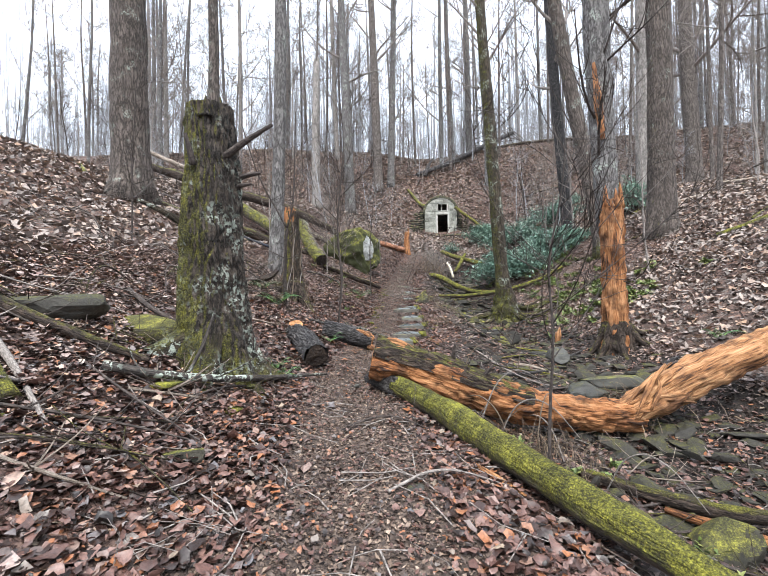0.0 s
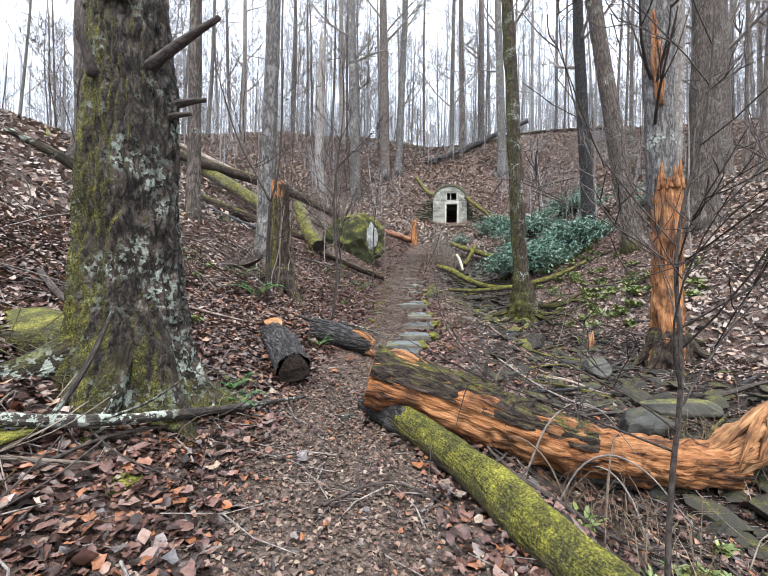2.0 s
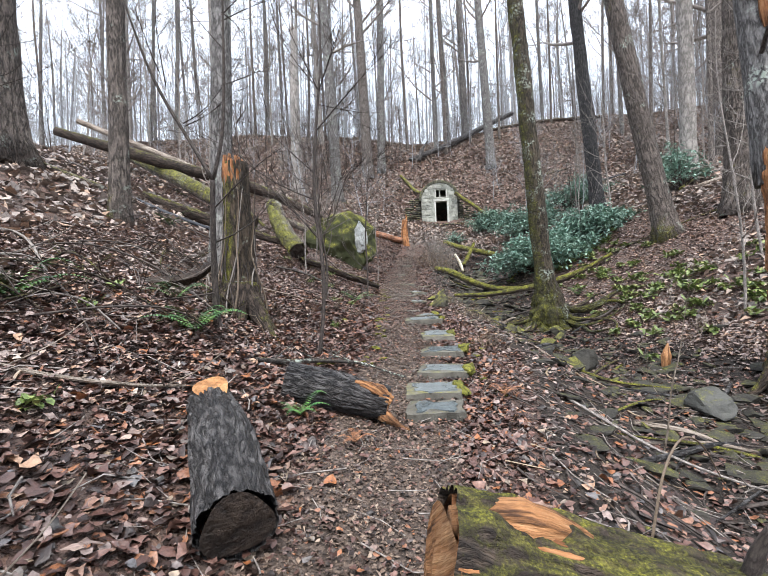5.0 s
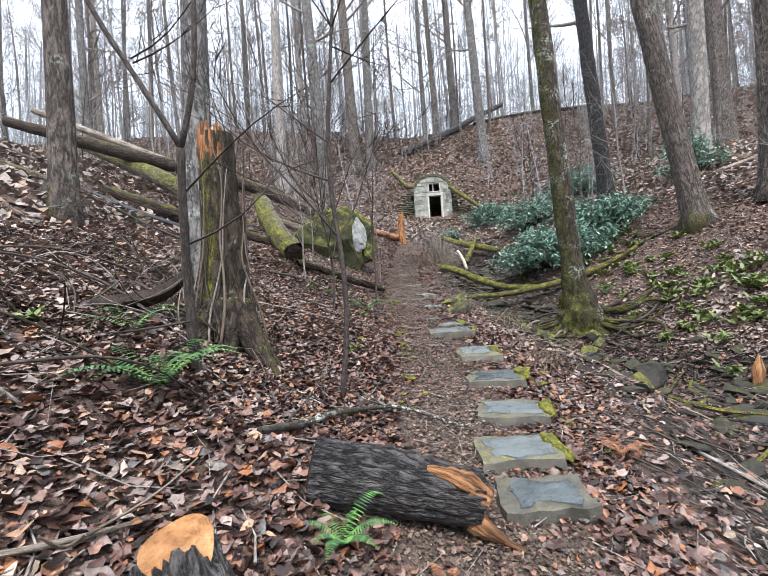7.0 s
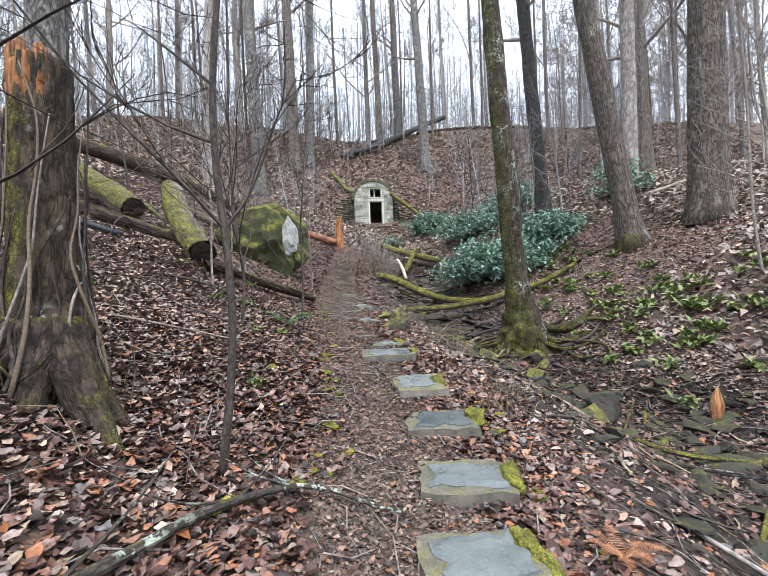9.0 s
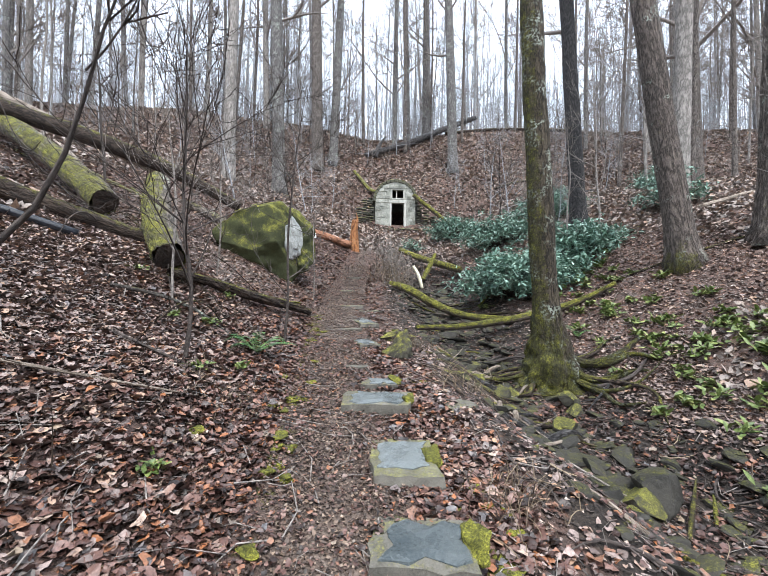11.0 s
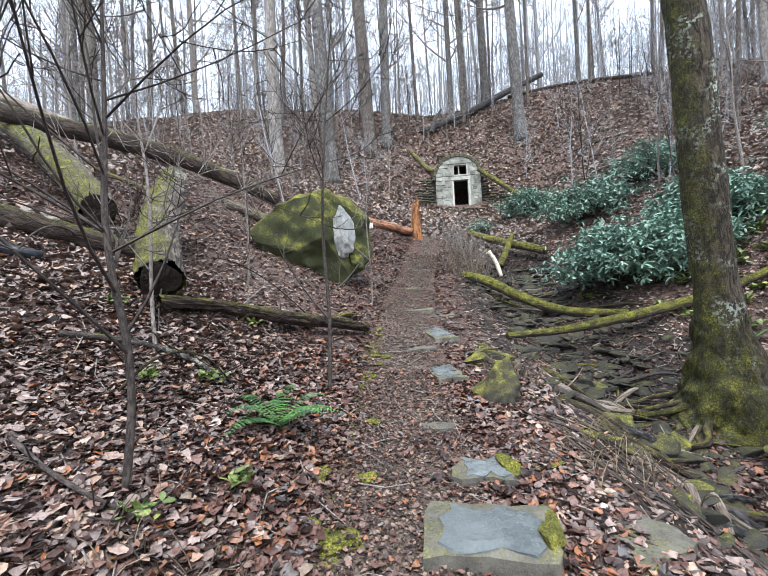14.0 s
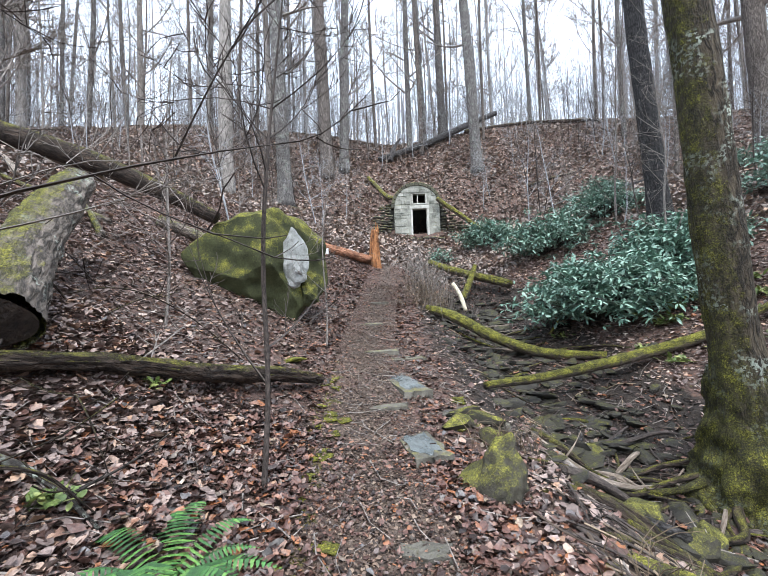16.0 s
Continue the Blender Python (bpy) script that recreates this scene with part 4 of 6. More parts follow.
log("low_log", "weathered log lying along the leafy bank", [(-5.6, 11.1, gz(-5.6, 11.1) + .1), (-4.3, 11.6, gz(-4.3, 11.6) + .12), (-3.0, 12.0, gz(-3.0, 12.0) + .08)], [.12, .13, .08], M_BARK_DARKLOG, (None, None), 24, .22, 12, groove=.015)
log("log", "mossy log in the leaves high on the bank", [(-4.9, 17.5, gz(-4.9, 17.5) + .12), (-3.6, 17.9, gz(-3.6, 17.9) + .12)], [.12, .12], M_BARK_WETMOSS, (None, None), 18, .15, 13)
log("red_log", "fallen red-brown log beside the small sign", [(-.62, 21.9, gz(-.62, 21.9) + .18), (-1.6, 21.5, gz(-1.6, 21.5) + .16), (-2.75, 21.1, gz(-2.75, 21.1) + .16)], [.13, .14, .13], split_wood("red_rotten_wood", (.30, .13, .07), (.46, .26, .17), (.08, .035, .02)), (None, None), 20, .14, 14)
# Logs over the creek
log("curved_log", "curved mossy branch arching over the creek bed", [(.72, 18.35, 2.12), (1.15, 17.7, 1.98), (1.75, 16.9, 1.55), (2.5, 16.3, 1.24), (3.4, 15.9, 1.25)], [.10, .12, .11, .09, .07], M_MOSSLOG, (None, None), 18, .15, 15)
log("curved_log", "thin mossy log lying across the creek bed", [(.95, 14.4, 1.13), (2.1, 14.95, 1.12), (3.6, 15.25, 1.34), (4.5, 15.0, 1.62), (5.3, 14.75, 2.1)], [.05, .07, .085, .08, .05], M_MOSSLOG, (None, None), 16, .15, 16)
log("curved_log", "short mossy log by the green shrub", [(2.9, 16.6, 1.25), (3.6, 16.4, 1.32), (4.1, 16.9, 1.6)], [.06, .07, .06], M_MOSSLOG, (None, None), 14, .15, 17)
log("mossy_log", "bright mossy log below the springhouse", [(1.5, 23.6, gz(1.5, 23.6) + .25), (2.2, 22.5, gz(2.2, 22.5) + .3), (3.3, 20.4, gz(3.3, 20.4) + .35)], [.11, .13, .12], M_MOSSLOG, (None, None), 18, .15, 18)
log("mossy_log", "mossy stub of log propped in the creek", [(2.0, 20.5, gz(2.0, 20.5) + .1), (2.35, 21.0, gz(2.35, 21) + .5), (2.6, 21.4, gz(2.6, 21.4) + .8)], [.09, .1, .06], M_MOSSLOG, (None, None), 14, .15, 19)
log("mossy_log", "mossy log leaning down beside the springhouse arch", [(2.75, 29.2, 7.55), (3.6, 28.8, 6.75), (4.7, 28.2, 5.7)], [.11, .12, .11], M_MOSSLOG, (None, None), 16, .15, 20)
log("mossy_log", "mossy log on the slope above the springhouse arch", [(1.45, 29.9, 8.35), (.6, 31.2, gz(.6, 31.2) + .2), (-.7, 33.0, gz(-.7, 33.0) + .2)], [.10, .13, .11], M_BARK_WETMOSS, (None, None), 16, .15, 21)
log("dark_log", "long dark dead tree leaning on the ridge slope", [(.0, 35.2, gz(0, 35.2) + .2), (3.5, 36.8, gz(3.5, 36.8) + .4), (6.4, 38.5, 15.4), (9.3, 39.9, 17.0)], [.16, .24, .22, .2], M_BARK_BLACK, (None, None), 18, .12, 22)
log("dark_log", "dark broken log lying along the ridge", [(6.5, 38.6, gz(6.5, 38.6) + .2), (11, 38.4, gz(11, 38.4) + .15), (16, 37.5, gz(16, 37.5) + .15)], [.17, .17, .14], M_BARK_DARKLOG, (None, None), 14, .12, 23)
log("dark_log", "dark forked log end beside the ridge tree", [(.7, 35.4, gz(.7, 35.4) + .1), (1.0, 35.8, gz(1, 35.8) + .8), (1.5, 36.2, gz(1.5, 36.2) + 1.3)], [.2, .16, .05], M_BARK_BLACK, (None, None), 12, .2, 24)
log("dark_log", "thin dark pole lying on the leafy slope", [(7.6, 25.8, gz(7.6, 25.8) + .12), (10.3, 26.8, gz(10.3, 26.8) + .12), (12.4, 27.6, gz(12.4, 27.6) + .15)], [.06, .07, .06], M_BARK_BLACK, (None, None), 10, .12, 25)
rng = np.random.RandomState(64)
for k in range(70):
    s_ = rng.choice([-1, 1], p=[.55, .45])
    x, y = (rng.uniform(-15, -3.5) if s_ < 0 else rng.uniform(5.5, 16)), rng.uniform(8, 34)
    a, l, r = rng.uniform(-.7, .7) + (0 if s_ > 0 else 2.8), rng.uniform(.8, 3.6), rng.uniform(.025, .09)
    q = [(x + math.cos(a) * l * t, y + math.sin(a) * l * t) for t in (0, .5, 1)]
    log("fallen_branch", "weathered dead branch lying on the leafy slope", [(u, v, gz(u, v) + r * .8) for u, v in q], [r, r * .9, r * .5], (M_TWIG_DARK, M_BARK_DARKLOG, M_WOOD_GREY, M_BARK_WETMOSS)[k % 4], (None, None), 9, .15, k, "branch", 12, "dead branches on the slopes")


def ground_branch(name, label, xy, r, material, lift=.03, twigs=4, seed=0, arch=0.0):
    """A branch lying along the ground with side twigs."""
    e = empty(name, label, "branch")
    n = len(xy)
    pts = [(x, y, gz(x, y) + lift + arch * math.sin(math.pi * i / (n - 1))) for i, (x, y) in enumerate(xy)]
    part("stem", tube(pts, [r, r * .85, r * .35], 12, 40, .18, .06, seed), material, e)
    rng = np.random.RandomState(seed)
    for k in range(twigs):
        i = rng.randint(n - 1)
        p = np.array(pts[i]) * .5 + np.array(pts[i + 1]) * .5
        a, l = rng.uniform(0, 6.28), rng.uniform(.15, .45)
        part("twig", tube([p, p + np.array([math.cos(a), math.sin(a), .35]) * l * .6, p + np.array([math.cos(a), math.sin(a), .5]) * l], [r * .35, .003], 6, 6), material, e)
    return e


ground_branch("lichen_branch", "long dark fallen branch spotted with pale lichen", [(-1.75, 2.55), (-1.4, 2.85), (-1.1, 3.25), (-.85, 3.9), (-.66, 4.4)], .032, M_TWIG_LICHEN, .07, 5, 1, .05)
ground_branch("lichen_branch", "dark crooked branch with white lichen beside the steps", [(-1.45, 6.42), (-1.32, 6.72), (-1.18, 7.1), (-.95, 7.38), (-.72, 7.5), (-.45, 7.42), (-.28, 7.4)], .022, M_TWIG_LICHEN, .04, 5, 2, .03)
ground_branch("lichen_branch", "pale fallen branch with lichen in the leaves", [(-2.7, 10.6), (-2.3, 10.8), (-1.95, 10.95), (-1.6, 10.85)], .024, M_TWIG_LICHEN, .03, 3, 3, .03)
pale = part("leaning_stick", tube([(-1.42, 2.9, gz(-1.42, 2.9) + .02), (-1.35, 3.05, .62), (-1.3, 3.2, .98)], [.013, .014, .009], 9, 12, .15, .05, 4), M_TWIG_LICHEN)
tagged(pale, "pale weathered stick leaning on the mossy trunk", "stick")
white = part("bent_strip", tube([(1.55, 19.6, 2.75), (1.72, 19.5, 2.45), (1.82, 19.4, 2.02)], [.05, .055, .05], 8, 10, .1, .1, 1), stone("peeled_white_wood", (.5, .42, .3), (.78, .7, .55), 0, 6), None)
tagged(white, "bent pale peeled strip of wood standing in the creek", "branch")
for k, (xy, r) in enumerate((([(.75, 4.0), (1.0, 3.8), (1.4, 3.9), (1.9, 4.0)], .018), ([(.9, 10.3), (1.5, 10.0), (2.3, 9.7)], .013), ([(1.0, 12.0), (1.6, 11.2), (2.1, 10.9)], .02), ([(.7, 11.6), (1.1, 10.9), (1.5, 10.3)], .016),
                             ([(1.2, 12.9), (1.7, 12.2), (2.3, 12.1)], .03), ([(1.0, 13.2), (1.6, 12.8), (2.4, 13.0)], .035), ([(3.2, 12.4), (3.8, 12.1), (4.4, 12.5)], .035), ([(1.3, 7.4), (1.9, 6.6), (2.6, 6.2)], .014),
                             ([(-2.6, 5.0), (-1.9, 5.3), (-1.5, 5.9)], .015), ([(-3.0, 4.4), (-2.4, 4.1), (-1.9, 4.3)], .03), ([(-2.9, 2.6), (-2.2, 2.3), (-1.5, 1.9)], .03), ([(-2.2, 1.6), (-1.6, 1.5), (-.9, 1.7)], .014),
                             ([(-.2, 3.2), (.1, 3.5), (.5, 3.3)], .008), ([(.2, 2.3), (.5, 2.6), (.9, 2.5)], .01), ([(-2.4, 8.7), (-1.8, 8.9), (-1.3, 9.3)], .012), ([(-2.2, 9.8), (-1.7, 9.6), (-1.2, 9.7)], .012))):
    ground_branch("fallen_branch", "dead branch lying among the leaves", xy, r, (M_TWIG_DARK, M_TWIG, M_WOOD_GREY)[k % 3], .02, 4, 50 + k, .04)


rng = np.random.RandomState(71)
for k in range(46):
    if k < 30:
        x, y = rng.uniform(-3.3, -.9), rng.uniform(1.5, 4.4)
    else:
        x, y = rng.uniform(1.6, 3.4), rng.uniform(2.0, 4.3)
    a, l = rng.normal(.2, .6), rng.uniform(.5, 1.5)
    ground_branch("fallen_branch", "dead stick lying in the wet leaves", [(x - math.cos(a) * l * .5, y - math.sin(a) * l * .5), (x + rng.normal(0, .10), y + rng.normal(0, .10)), (x + math.cos(a + .2) * l * .5, y + math.sin(a + .2) * l * .5)],
                  rng.uniform(.004, .012), (M_TWIG_DARK, M_BARK_DARKLOG, M_TWIG_DARK, M_WOOD_GREY)[k % 4], .02, 4, 200 + k, .04)
log("dark_log", "dark rotten log half buried in leaves by the mossy trunk", [(-3.3, 2.75, gz(-3.3, 2.75) + .05), (-2.4, 2.72, gz(-2.4, 2.72) + .06), (-1.7, 2.95, gz(-1.7, 2.95) + .04)], [.035, .045, .03], M_BARK_DARKLOG, (None, None), 16, .2, 41)
log("mossy_log", "short rotten log with bright moss in the leaves", [(-2.6, 2.1, gz(-2.6, 2.1) + .05), (-2.1, 2.05, gz(-2.1, 2.05) + .06), (-1.75, 1.95, gz(-1.75, 1.95) + .03)], [.07, .08, .05], M_MOSSLOG, (None, None), 16, .25, 42)
log("rotten_log", "split orange rotten log lying in the creek edge", [(2.2, 3.3, gz(2.2, 3.3) + .08), (2.8, 2.8, gz(2.8, 2.8) + .1), (3.5, 2.4, gz(3.5, 2.4) + .1)], [.02, .05, .045], M_WOOD_ORANGE, (None, None), 18, .4, 43, groove=.012)
log("mossy_log", "mossy rotten log beside the creek", [(1.75, 3.75, gz(1.75, 3.75) + .06), (2.4, 3.4, gz(2.4, 3.4) + .1), (3.2, 3.15, gz(3.2, 3.15) + .1)], [.035, .06, .05], M_BARK_LOG, (None, None), 18, .3, 44, groove=.012)
part("black_end", tube([(-.22, 4.56, .16), (-.05, 4.4, .16), (.16, 4.16, .15)], [.06, .09, .098], 20, 20, .25, .1, 45), M_BARK_BLACK, [o for o in bpy.data.objects if o.name == "moss_log"][0], "black wet bark")


plank = part("weathered_plank", tube([(-2.85, 7.1, 1.43), (-2.47, 7.45, 1.48), (-2.39, 7.55, 1.64)], [.055, .065, .05], 4, 12, .12, .1, 3), M_WOOD_WET_SHADE)
tagged(plank, "dark wet weathered board lying against the tall stump", "board")
rng = np.random.RandomState(83)
for k in range(64):
    if k < 26:
        x, y = rng.uniform(-3.4, -2.2), rng.uniform(5.6, 8.6)
    elif k < 48:
        x, y = rng.uniform(-4.4, -1.6), rng.uniform(10.6, 14.0)
    else:
        x, y = rng.uniform(-5.0, -2.5), rng.uniform(3.2, 6.0)
    a, l, up = rng.uniform(0, 6.28), rng.uniform(.5, 1.6), rng.uniform(.04, .35)
    ground_branch("dead_brush", "tangled thin dead branch arching over the leaves", [(x - math.cos(a) * l * .5, y - math.sin(a) * l * .5), (x - math.cos(a + .4) * l * .2, y - math.sin(a + .4) * l * .2), (x + math.cos(a - .3) * l * .2, y + math.sin(a - .3) * l * .2), (x + math.cos(a) * l * .5, y + math.sin(a) * l * .5)],
                  rng.uniform(.004, .012), (M_TWIG_DARK, M_TWIG, M_BARK_DARKLOG)[k % 3], .02, 5, 300 + k, up)
# driftwood and mossy stones heaped beside the mossy tree
for k in range(44):
    x, y = rng.uniform(1.2, 2.6), rng.uniform(10.8, 14.0)
    a, l, r = rng.normal(.3, .7), rng.uniform(.35, 1.1), rng.uniform(.012, .045)
    q = [(x + math.cos(a + .25 * t) * l * t, y + math.sin(a + .25 * t) * l * t) for t in (-.5, -.15, .2, .5)]
    z_ = rng.uniform(.0, .10)
    log("driftwood", "dark wet driftwood heaped on the creek bank", [(u, v, gz(u, v) + r * .7 + z_ * (i in (1, 2))) for i, (u, v) in enumerate(q)], [r, r * 1.1, r * .5], (M_BARK_DARKLOG, M_TWIG_DARK, M_BARK_BLACK, M_BARK_LOG, M_WOOD_GREY)[k % 5], (None, None), 9, .3, k + 7, "branch", 14, "driftwood of the creek bank")


# ---- springhouse ----
house = empty("springhouse", "small arched stone springhouse set into the hillside", "springhouse")
HX, HY, HZ = HOUSE_X, HOUSE_Y, HOUSE_Z
HALF, RISE, TOP = 1.15, 1.45, 2.6


def arch_height(x):
    return RISE + (TOP - RISE) * math.sqrt(max(0, 1 - (x / HALF) ** 2))


def box_geo(x0, x1, y0, y1, z0, z1, seed=0, jig=.0):
    r = np.random.RandomState(seed)
    j = lambda: r.uniform(-jig, jig)
    v = [(x + j(), y + j(), z + j()) for z in (z0, z1) for y in (y0, y1) for x in (x0, x1)]
    return v, [(0, 2, 3, 1), (4, 5, 7, 6), (0, 1, 5, 4), (2, 6, 7, 3), (0, 4, 6, 2), (1, 3, 7, 5)], None


def bevelled(geo, width, material, name, parent, label=""):
    v, f, _ = geo
    bm = bmesh.new()
    vs = [bm.verts.new(p) for p in v]
    for q in f:
        bm.faces.new([vs[i] for i in q])
    bmesh.ops.recalc_face_normals(bm, faces=bm.faces)
    bmesh.ops.bevel(bm, geom=list(bm.edges), offset=width, segments=1, affect="EDGES")
    bm.verts.index_update()
    out = [tuple(p.co) for p in bm.verts], [tuple(p.index for p in q.verts) for q in bm.faces], None
    bm.free()
    return part(name, out, material, parent, label, False)


DOOR, SILL, LINT, WIN = .36, 1.40, 1.68, 2.16
DX = .13


def facade():
    """The front wall as a strip mesh with the door and the window cut through."""
    xs = sorted(set(np.round(np.r_[np.linspace(-HALF, HALF, 25), DX - DOOR, DX + DOOR, DX - .33, DX + .33], 3)))
    geos = []
    for a, b in zip(xs[:-1], xs[1:]):
        m = (a + b) / 2
        ta, tb = arch_height(a), arch_height(b)
        spans = [(0.0, None)]
        if abs(m - DX) < DOOR:
            spans = [(SILL, LINT), (WIN, None)] if abs(m - DX) < .33 else [(SILL, None)]
        for lo, hi in spans:
            za, zb = (hi, hi) if hi else (ta, tb)
            if min(za, zb) <= lo:
                continue
            v = [(HX + x, HY + y, HZ + z) for y in (0, .34) for x, z in ((a, lo), (b, lo), (b, zb), (a, za))]
            geos.append((v, [(0, 1, 2, 3), (7, 6, 5, 4), (0, 4, 5, 1), (2, 6, 7, 3), (1, 5, 6, 2), (0, 3, 7, 4)], None))
    return join_geo(geos)


front = part("front_wall", facade(), M_WALLSTONE, house, "whitewashed rubble wall", False)
fb = bmesh.new()
fb.from_mesh(front.data)
bmesh.ops.remove_doubles(fb, verts=fb.verts, dist=.0008)
fb.to_mesh(front.data)
fb.free()
bevelled(box_geo(HX + DX - .5, HX + DX + .5, HY - .03, HY + .3, HZ + SILL, HZ + SILL + .16, 1, .008), .015, M_LINTEL, "lintel", house, "pale concrete lintel")
bevelled(box_geo(HX + DX - .45, HX + DX - .36, HY - .02, HY + .3, HZ, HZ + SILL, 2, .006), .012, M_LINTEL, "door_jamb", house)
bevelled(box_geo(HX + DX + .36, HX + DX + .47, HY - .02, HY + .3, HZ, HZ + SILL, 3, .006), .012, M_LINTEL, "door_jamb", house)
bevelled(box_geo(HX + DX - .37, HX + DX + .37, HY - .015, HY + .28, HZ + LINT - .07, HZ + LINT, 4, .006), .01, M_LINTEL, "window_sill", house)
for s_ in (-1, 1):
    bevelled(box_geo(HX + DX + s_ * .35 - .03, HX + DX + s_ * .35 + .03, HY - .012, HY + .28, HZ + LINT, HZ + WIN, 5, .004), .008, M_LINTEL, "window_frame", house)
bevelled(box_geo(HX + DX - .1, HX + DX - .04, HY + .12, HY + .2, HZ + LINT, HZ + WIN, 5, .004), .008, M_LINTEL, "window_bar", house)
bevelled(box_geo(HX + DX - .42, HX + DX + .42, HY - .06, HY + .3, HZ - .1, HZ + .02, 6, .01), .02, M_DARKSTONE, "threshold", house)
# voussoirs round the arch
for k in range(17):
    a0, a1 = math.pi * k / 17, math.pi * (k + .94) / 17
    q = []
    for y in (-.05, .36):
        for a, r in ((a0, 0), (a1, 0), (a1, .17), (a0, .17)):
            q.append((HX + math.cos(a) * (HALF + r), HY + y, HZ + RISE + math.sin(a) * (TOP - RISE + r)))
    bevelled((q, [(0, 1, 2, 3), (7, 6, 5, 4), (0, 4, 5, 1), (2, 6, 7, 3), (1, 5, 6, 2), (0, 3, 7, 4)], None), .02, stone("arch_stone", (.022, .022, .016), (.10, .098, .07), .40, 3) if k == 0 else bpy.data.materials["arch_stone"], "arch_stone", house)
# vault and inner walls
vault = []
for k in range(12):
    a0, a1 = math.pi * k / 12, math.pi * (k + 1) / 12
    q = [(HX + math.cos(a) * (HALF + r), HY + y, HZ + RISE + math.sin(a) * (TOP - RISE + r)) for y in (.36, 2.7) for a, r in ((a0, -.05), (a1, -.05), (a1, .14), (a0, .14))]
    vault.append((q, [(0, 1, 2, 3), (7, 6, 5, 4), (0, 4, 5, 1), (2, 6, 7, 3)], None))
part("vault", join_geo(vault), M_DARKSTONE, house, "dark stone vault", False)
for s_ in (-1, 1):
    part("side_wall", box_geo(HX + s_ * (HALF + .1) - .12, HX + s_ * (HALF + .1) + .12, HY + .34, HY + 2.7, HZ - .3, HZ + RISE + .02), M_DARKSTONE, house, "", False)
part("back_wall", box_geo(HX - HALF, HX + HALF, HY + 2.6, HY + 2.8, HZ - .3, HZ + TOP), M_DARKSTONE, house, "", False)
part("floor", box_geo(HX - HALF, HX + HALF, HY + .1, HY + 2.6, HZ - .14, HZ - .04), M_DARKSTONE, house, "", False)
# facing stones on the front wall
rng = np.random.RandomState(9)
z = .02
while z < TOP - .1:
    h = rng.uniform(.13, .24)
    x = -HALF + .02
    while x < HALF - .1:
        w = rng.uniform(.16, .38)
        mx, mz = x + w / 2, z + h / 2
        if arch_height(mx) > z + h - .03 and abs(mx) < HALF - .02 and not (abs(mx - DX) < DOOR + .12 + w / 2 and mz < SILL + .2) and not (abs(mx - DX) < .4 + w / 2 and LINT - .1 < mz < WIN + .1):
            bevelled(box_geo(HX + x, HX + min(x + w - .012, HALF - .02), HY - rng.uniform(.012, .04), HY + .02, HZ + z, HZ + z + h - .012, rng.randint(999), .012), .014, M_WALLSTONE, "stone", front)
        x += w
    z += h
# stacked wing walls
wing = empty("wing_wall", "stepped dry-stone wing wall of dark mossy stones", "wall")
rng = np.random.RandomState(19)
WING = [rock_geo((.24, .16, .09), 300 + i, .15, 2) for i in range(6)]
WING = [part("stone", g, M_DARKSTONE, wing) for g in WING]
for i, o in enumerate(WING):
    o.location = (HX - HALF - .25 - .15 * i, HY + .1 - .03 * i, HZ + .12 + .02 * i)
for row in range(15):
    zz = HZ - .25 + row * .135
    for k in range(int(5 - row * .22)):
        x = HX - HALF - .22 - k * .33 - rng.uniform(0, .12)
        o = new("stone", WING[rng.randint(6)].data)
        o.parent, o.location, o.rotation_euler = wing, (x, HY + .15 - k * .18 + rng.uniform(-.05, .05), zz), (rng.uniform(-.1, .1), rng.uniform(-.1, .1), rng.uniform(-.3, .3))
for row in range(14):
    zz = HZ - .35 + row * .135
    for k in range(int(6 - row * .4)):
        x = HX + HALF + .2 + k * .34 + rng.uniform(0, .12)
        o = new("stone", WING[rng.randint(6)].data)
        o.parent, o.location, o.rotation_euler = wing, (x, HY + .12 - k * .12 + rng.uniform(-.05, .05), zz), (rng.uniform(-.1, .1), rng.uniform(-.1, .1), rng.uniform(-.3, .3))
for k in range(12):
    o = new("stone", WING[rng.randint(6)].data)
    o.parent, o.location, o.rotation_euler = wing, (HX - .7 + k * .36, HY - .42, HZ - .2 + rng.uniform(-.05, .05)), (0, 0, rng.uniform(-.3, .3))


# ---- boulder and rocks ----
def boulder():
    e = empty("boulder", "big mossy boulder with a white lichen face", "boulder")
    bx, by, bz = -2.5, 16.15, 3.0
    g = rock_geo((1.2, 1.05, 1.13), 91, .17, 6, 1.0, ((-.22, -.2, 1, .70), (-.1, -1, .12, .66), (.95, -.55, .12, .66), (-.8, -.25, .6, .78), (.75, -.2, .75, .80), (-1, -.2, -.1, .82), (-.35, -.7, -.75, .66), (0, 1, 0, .7), (.2, -.85, -.45, .72)))
    v = np.array(g[0])
    part("rock", (v + np.array([bx, by, bz]), g[1], None), M_BOULDER, e, "", False)
    w = rock_geo((.36, .17, .62), 12, .42, 4)
    c, s_ = math.cos(.5), math.sin(.5)
    w = [(x * c - y * s_ + bx + .80, x * s_ + y * c + by - .42, z + bz + .06 - .25 * x) for x, y, z in w[0]], w[1], None
    part("lichen_face", w, stone("white_lichen_rock", (.10, .105, .09), (.50, .51, .50), 0.12, 9, top=.1), e, "pale lichen-covered face", False)
    t = rock_geo((.30, .34, .40), 14, .25, 4)
    part("rock_toe", (np.array(t[0]) + np.array([bx + .92, by - .15, bz - .50]), t[1], None), M_BOULDER, e, "", False)
    return e


boulder()


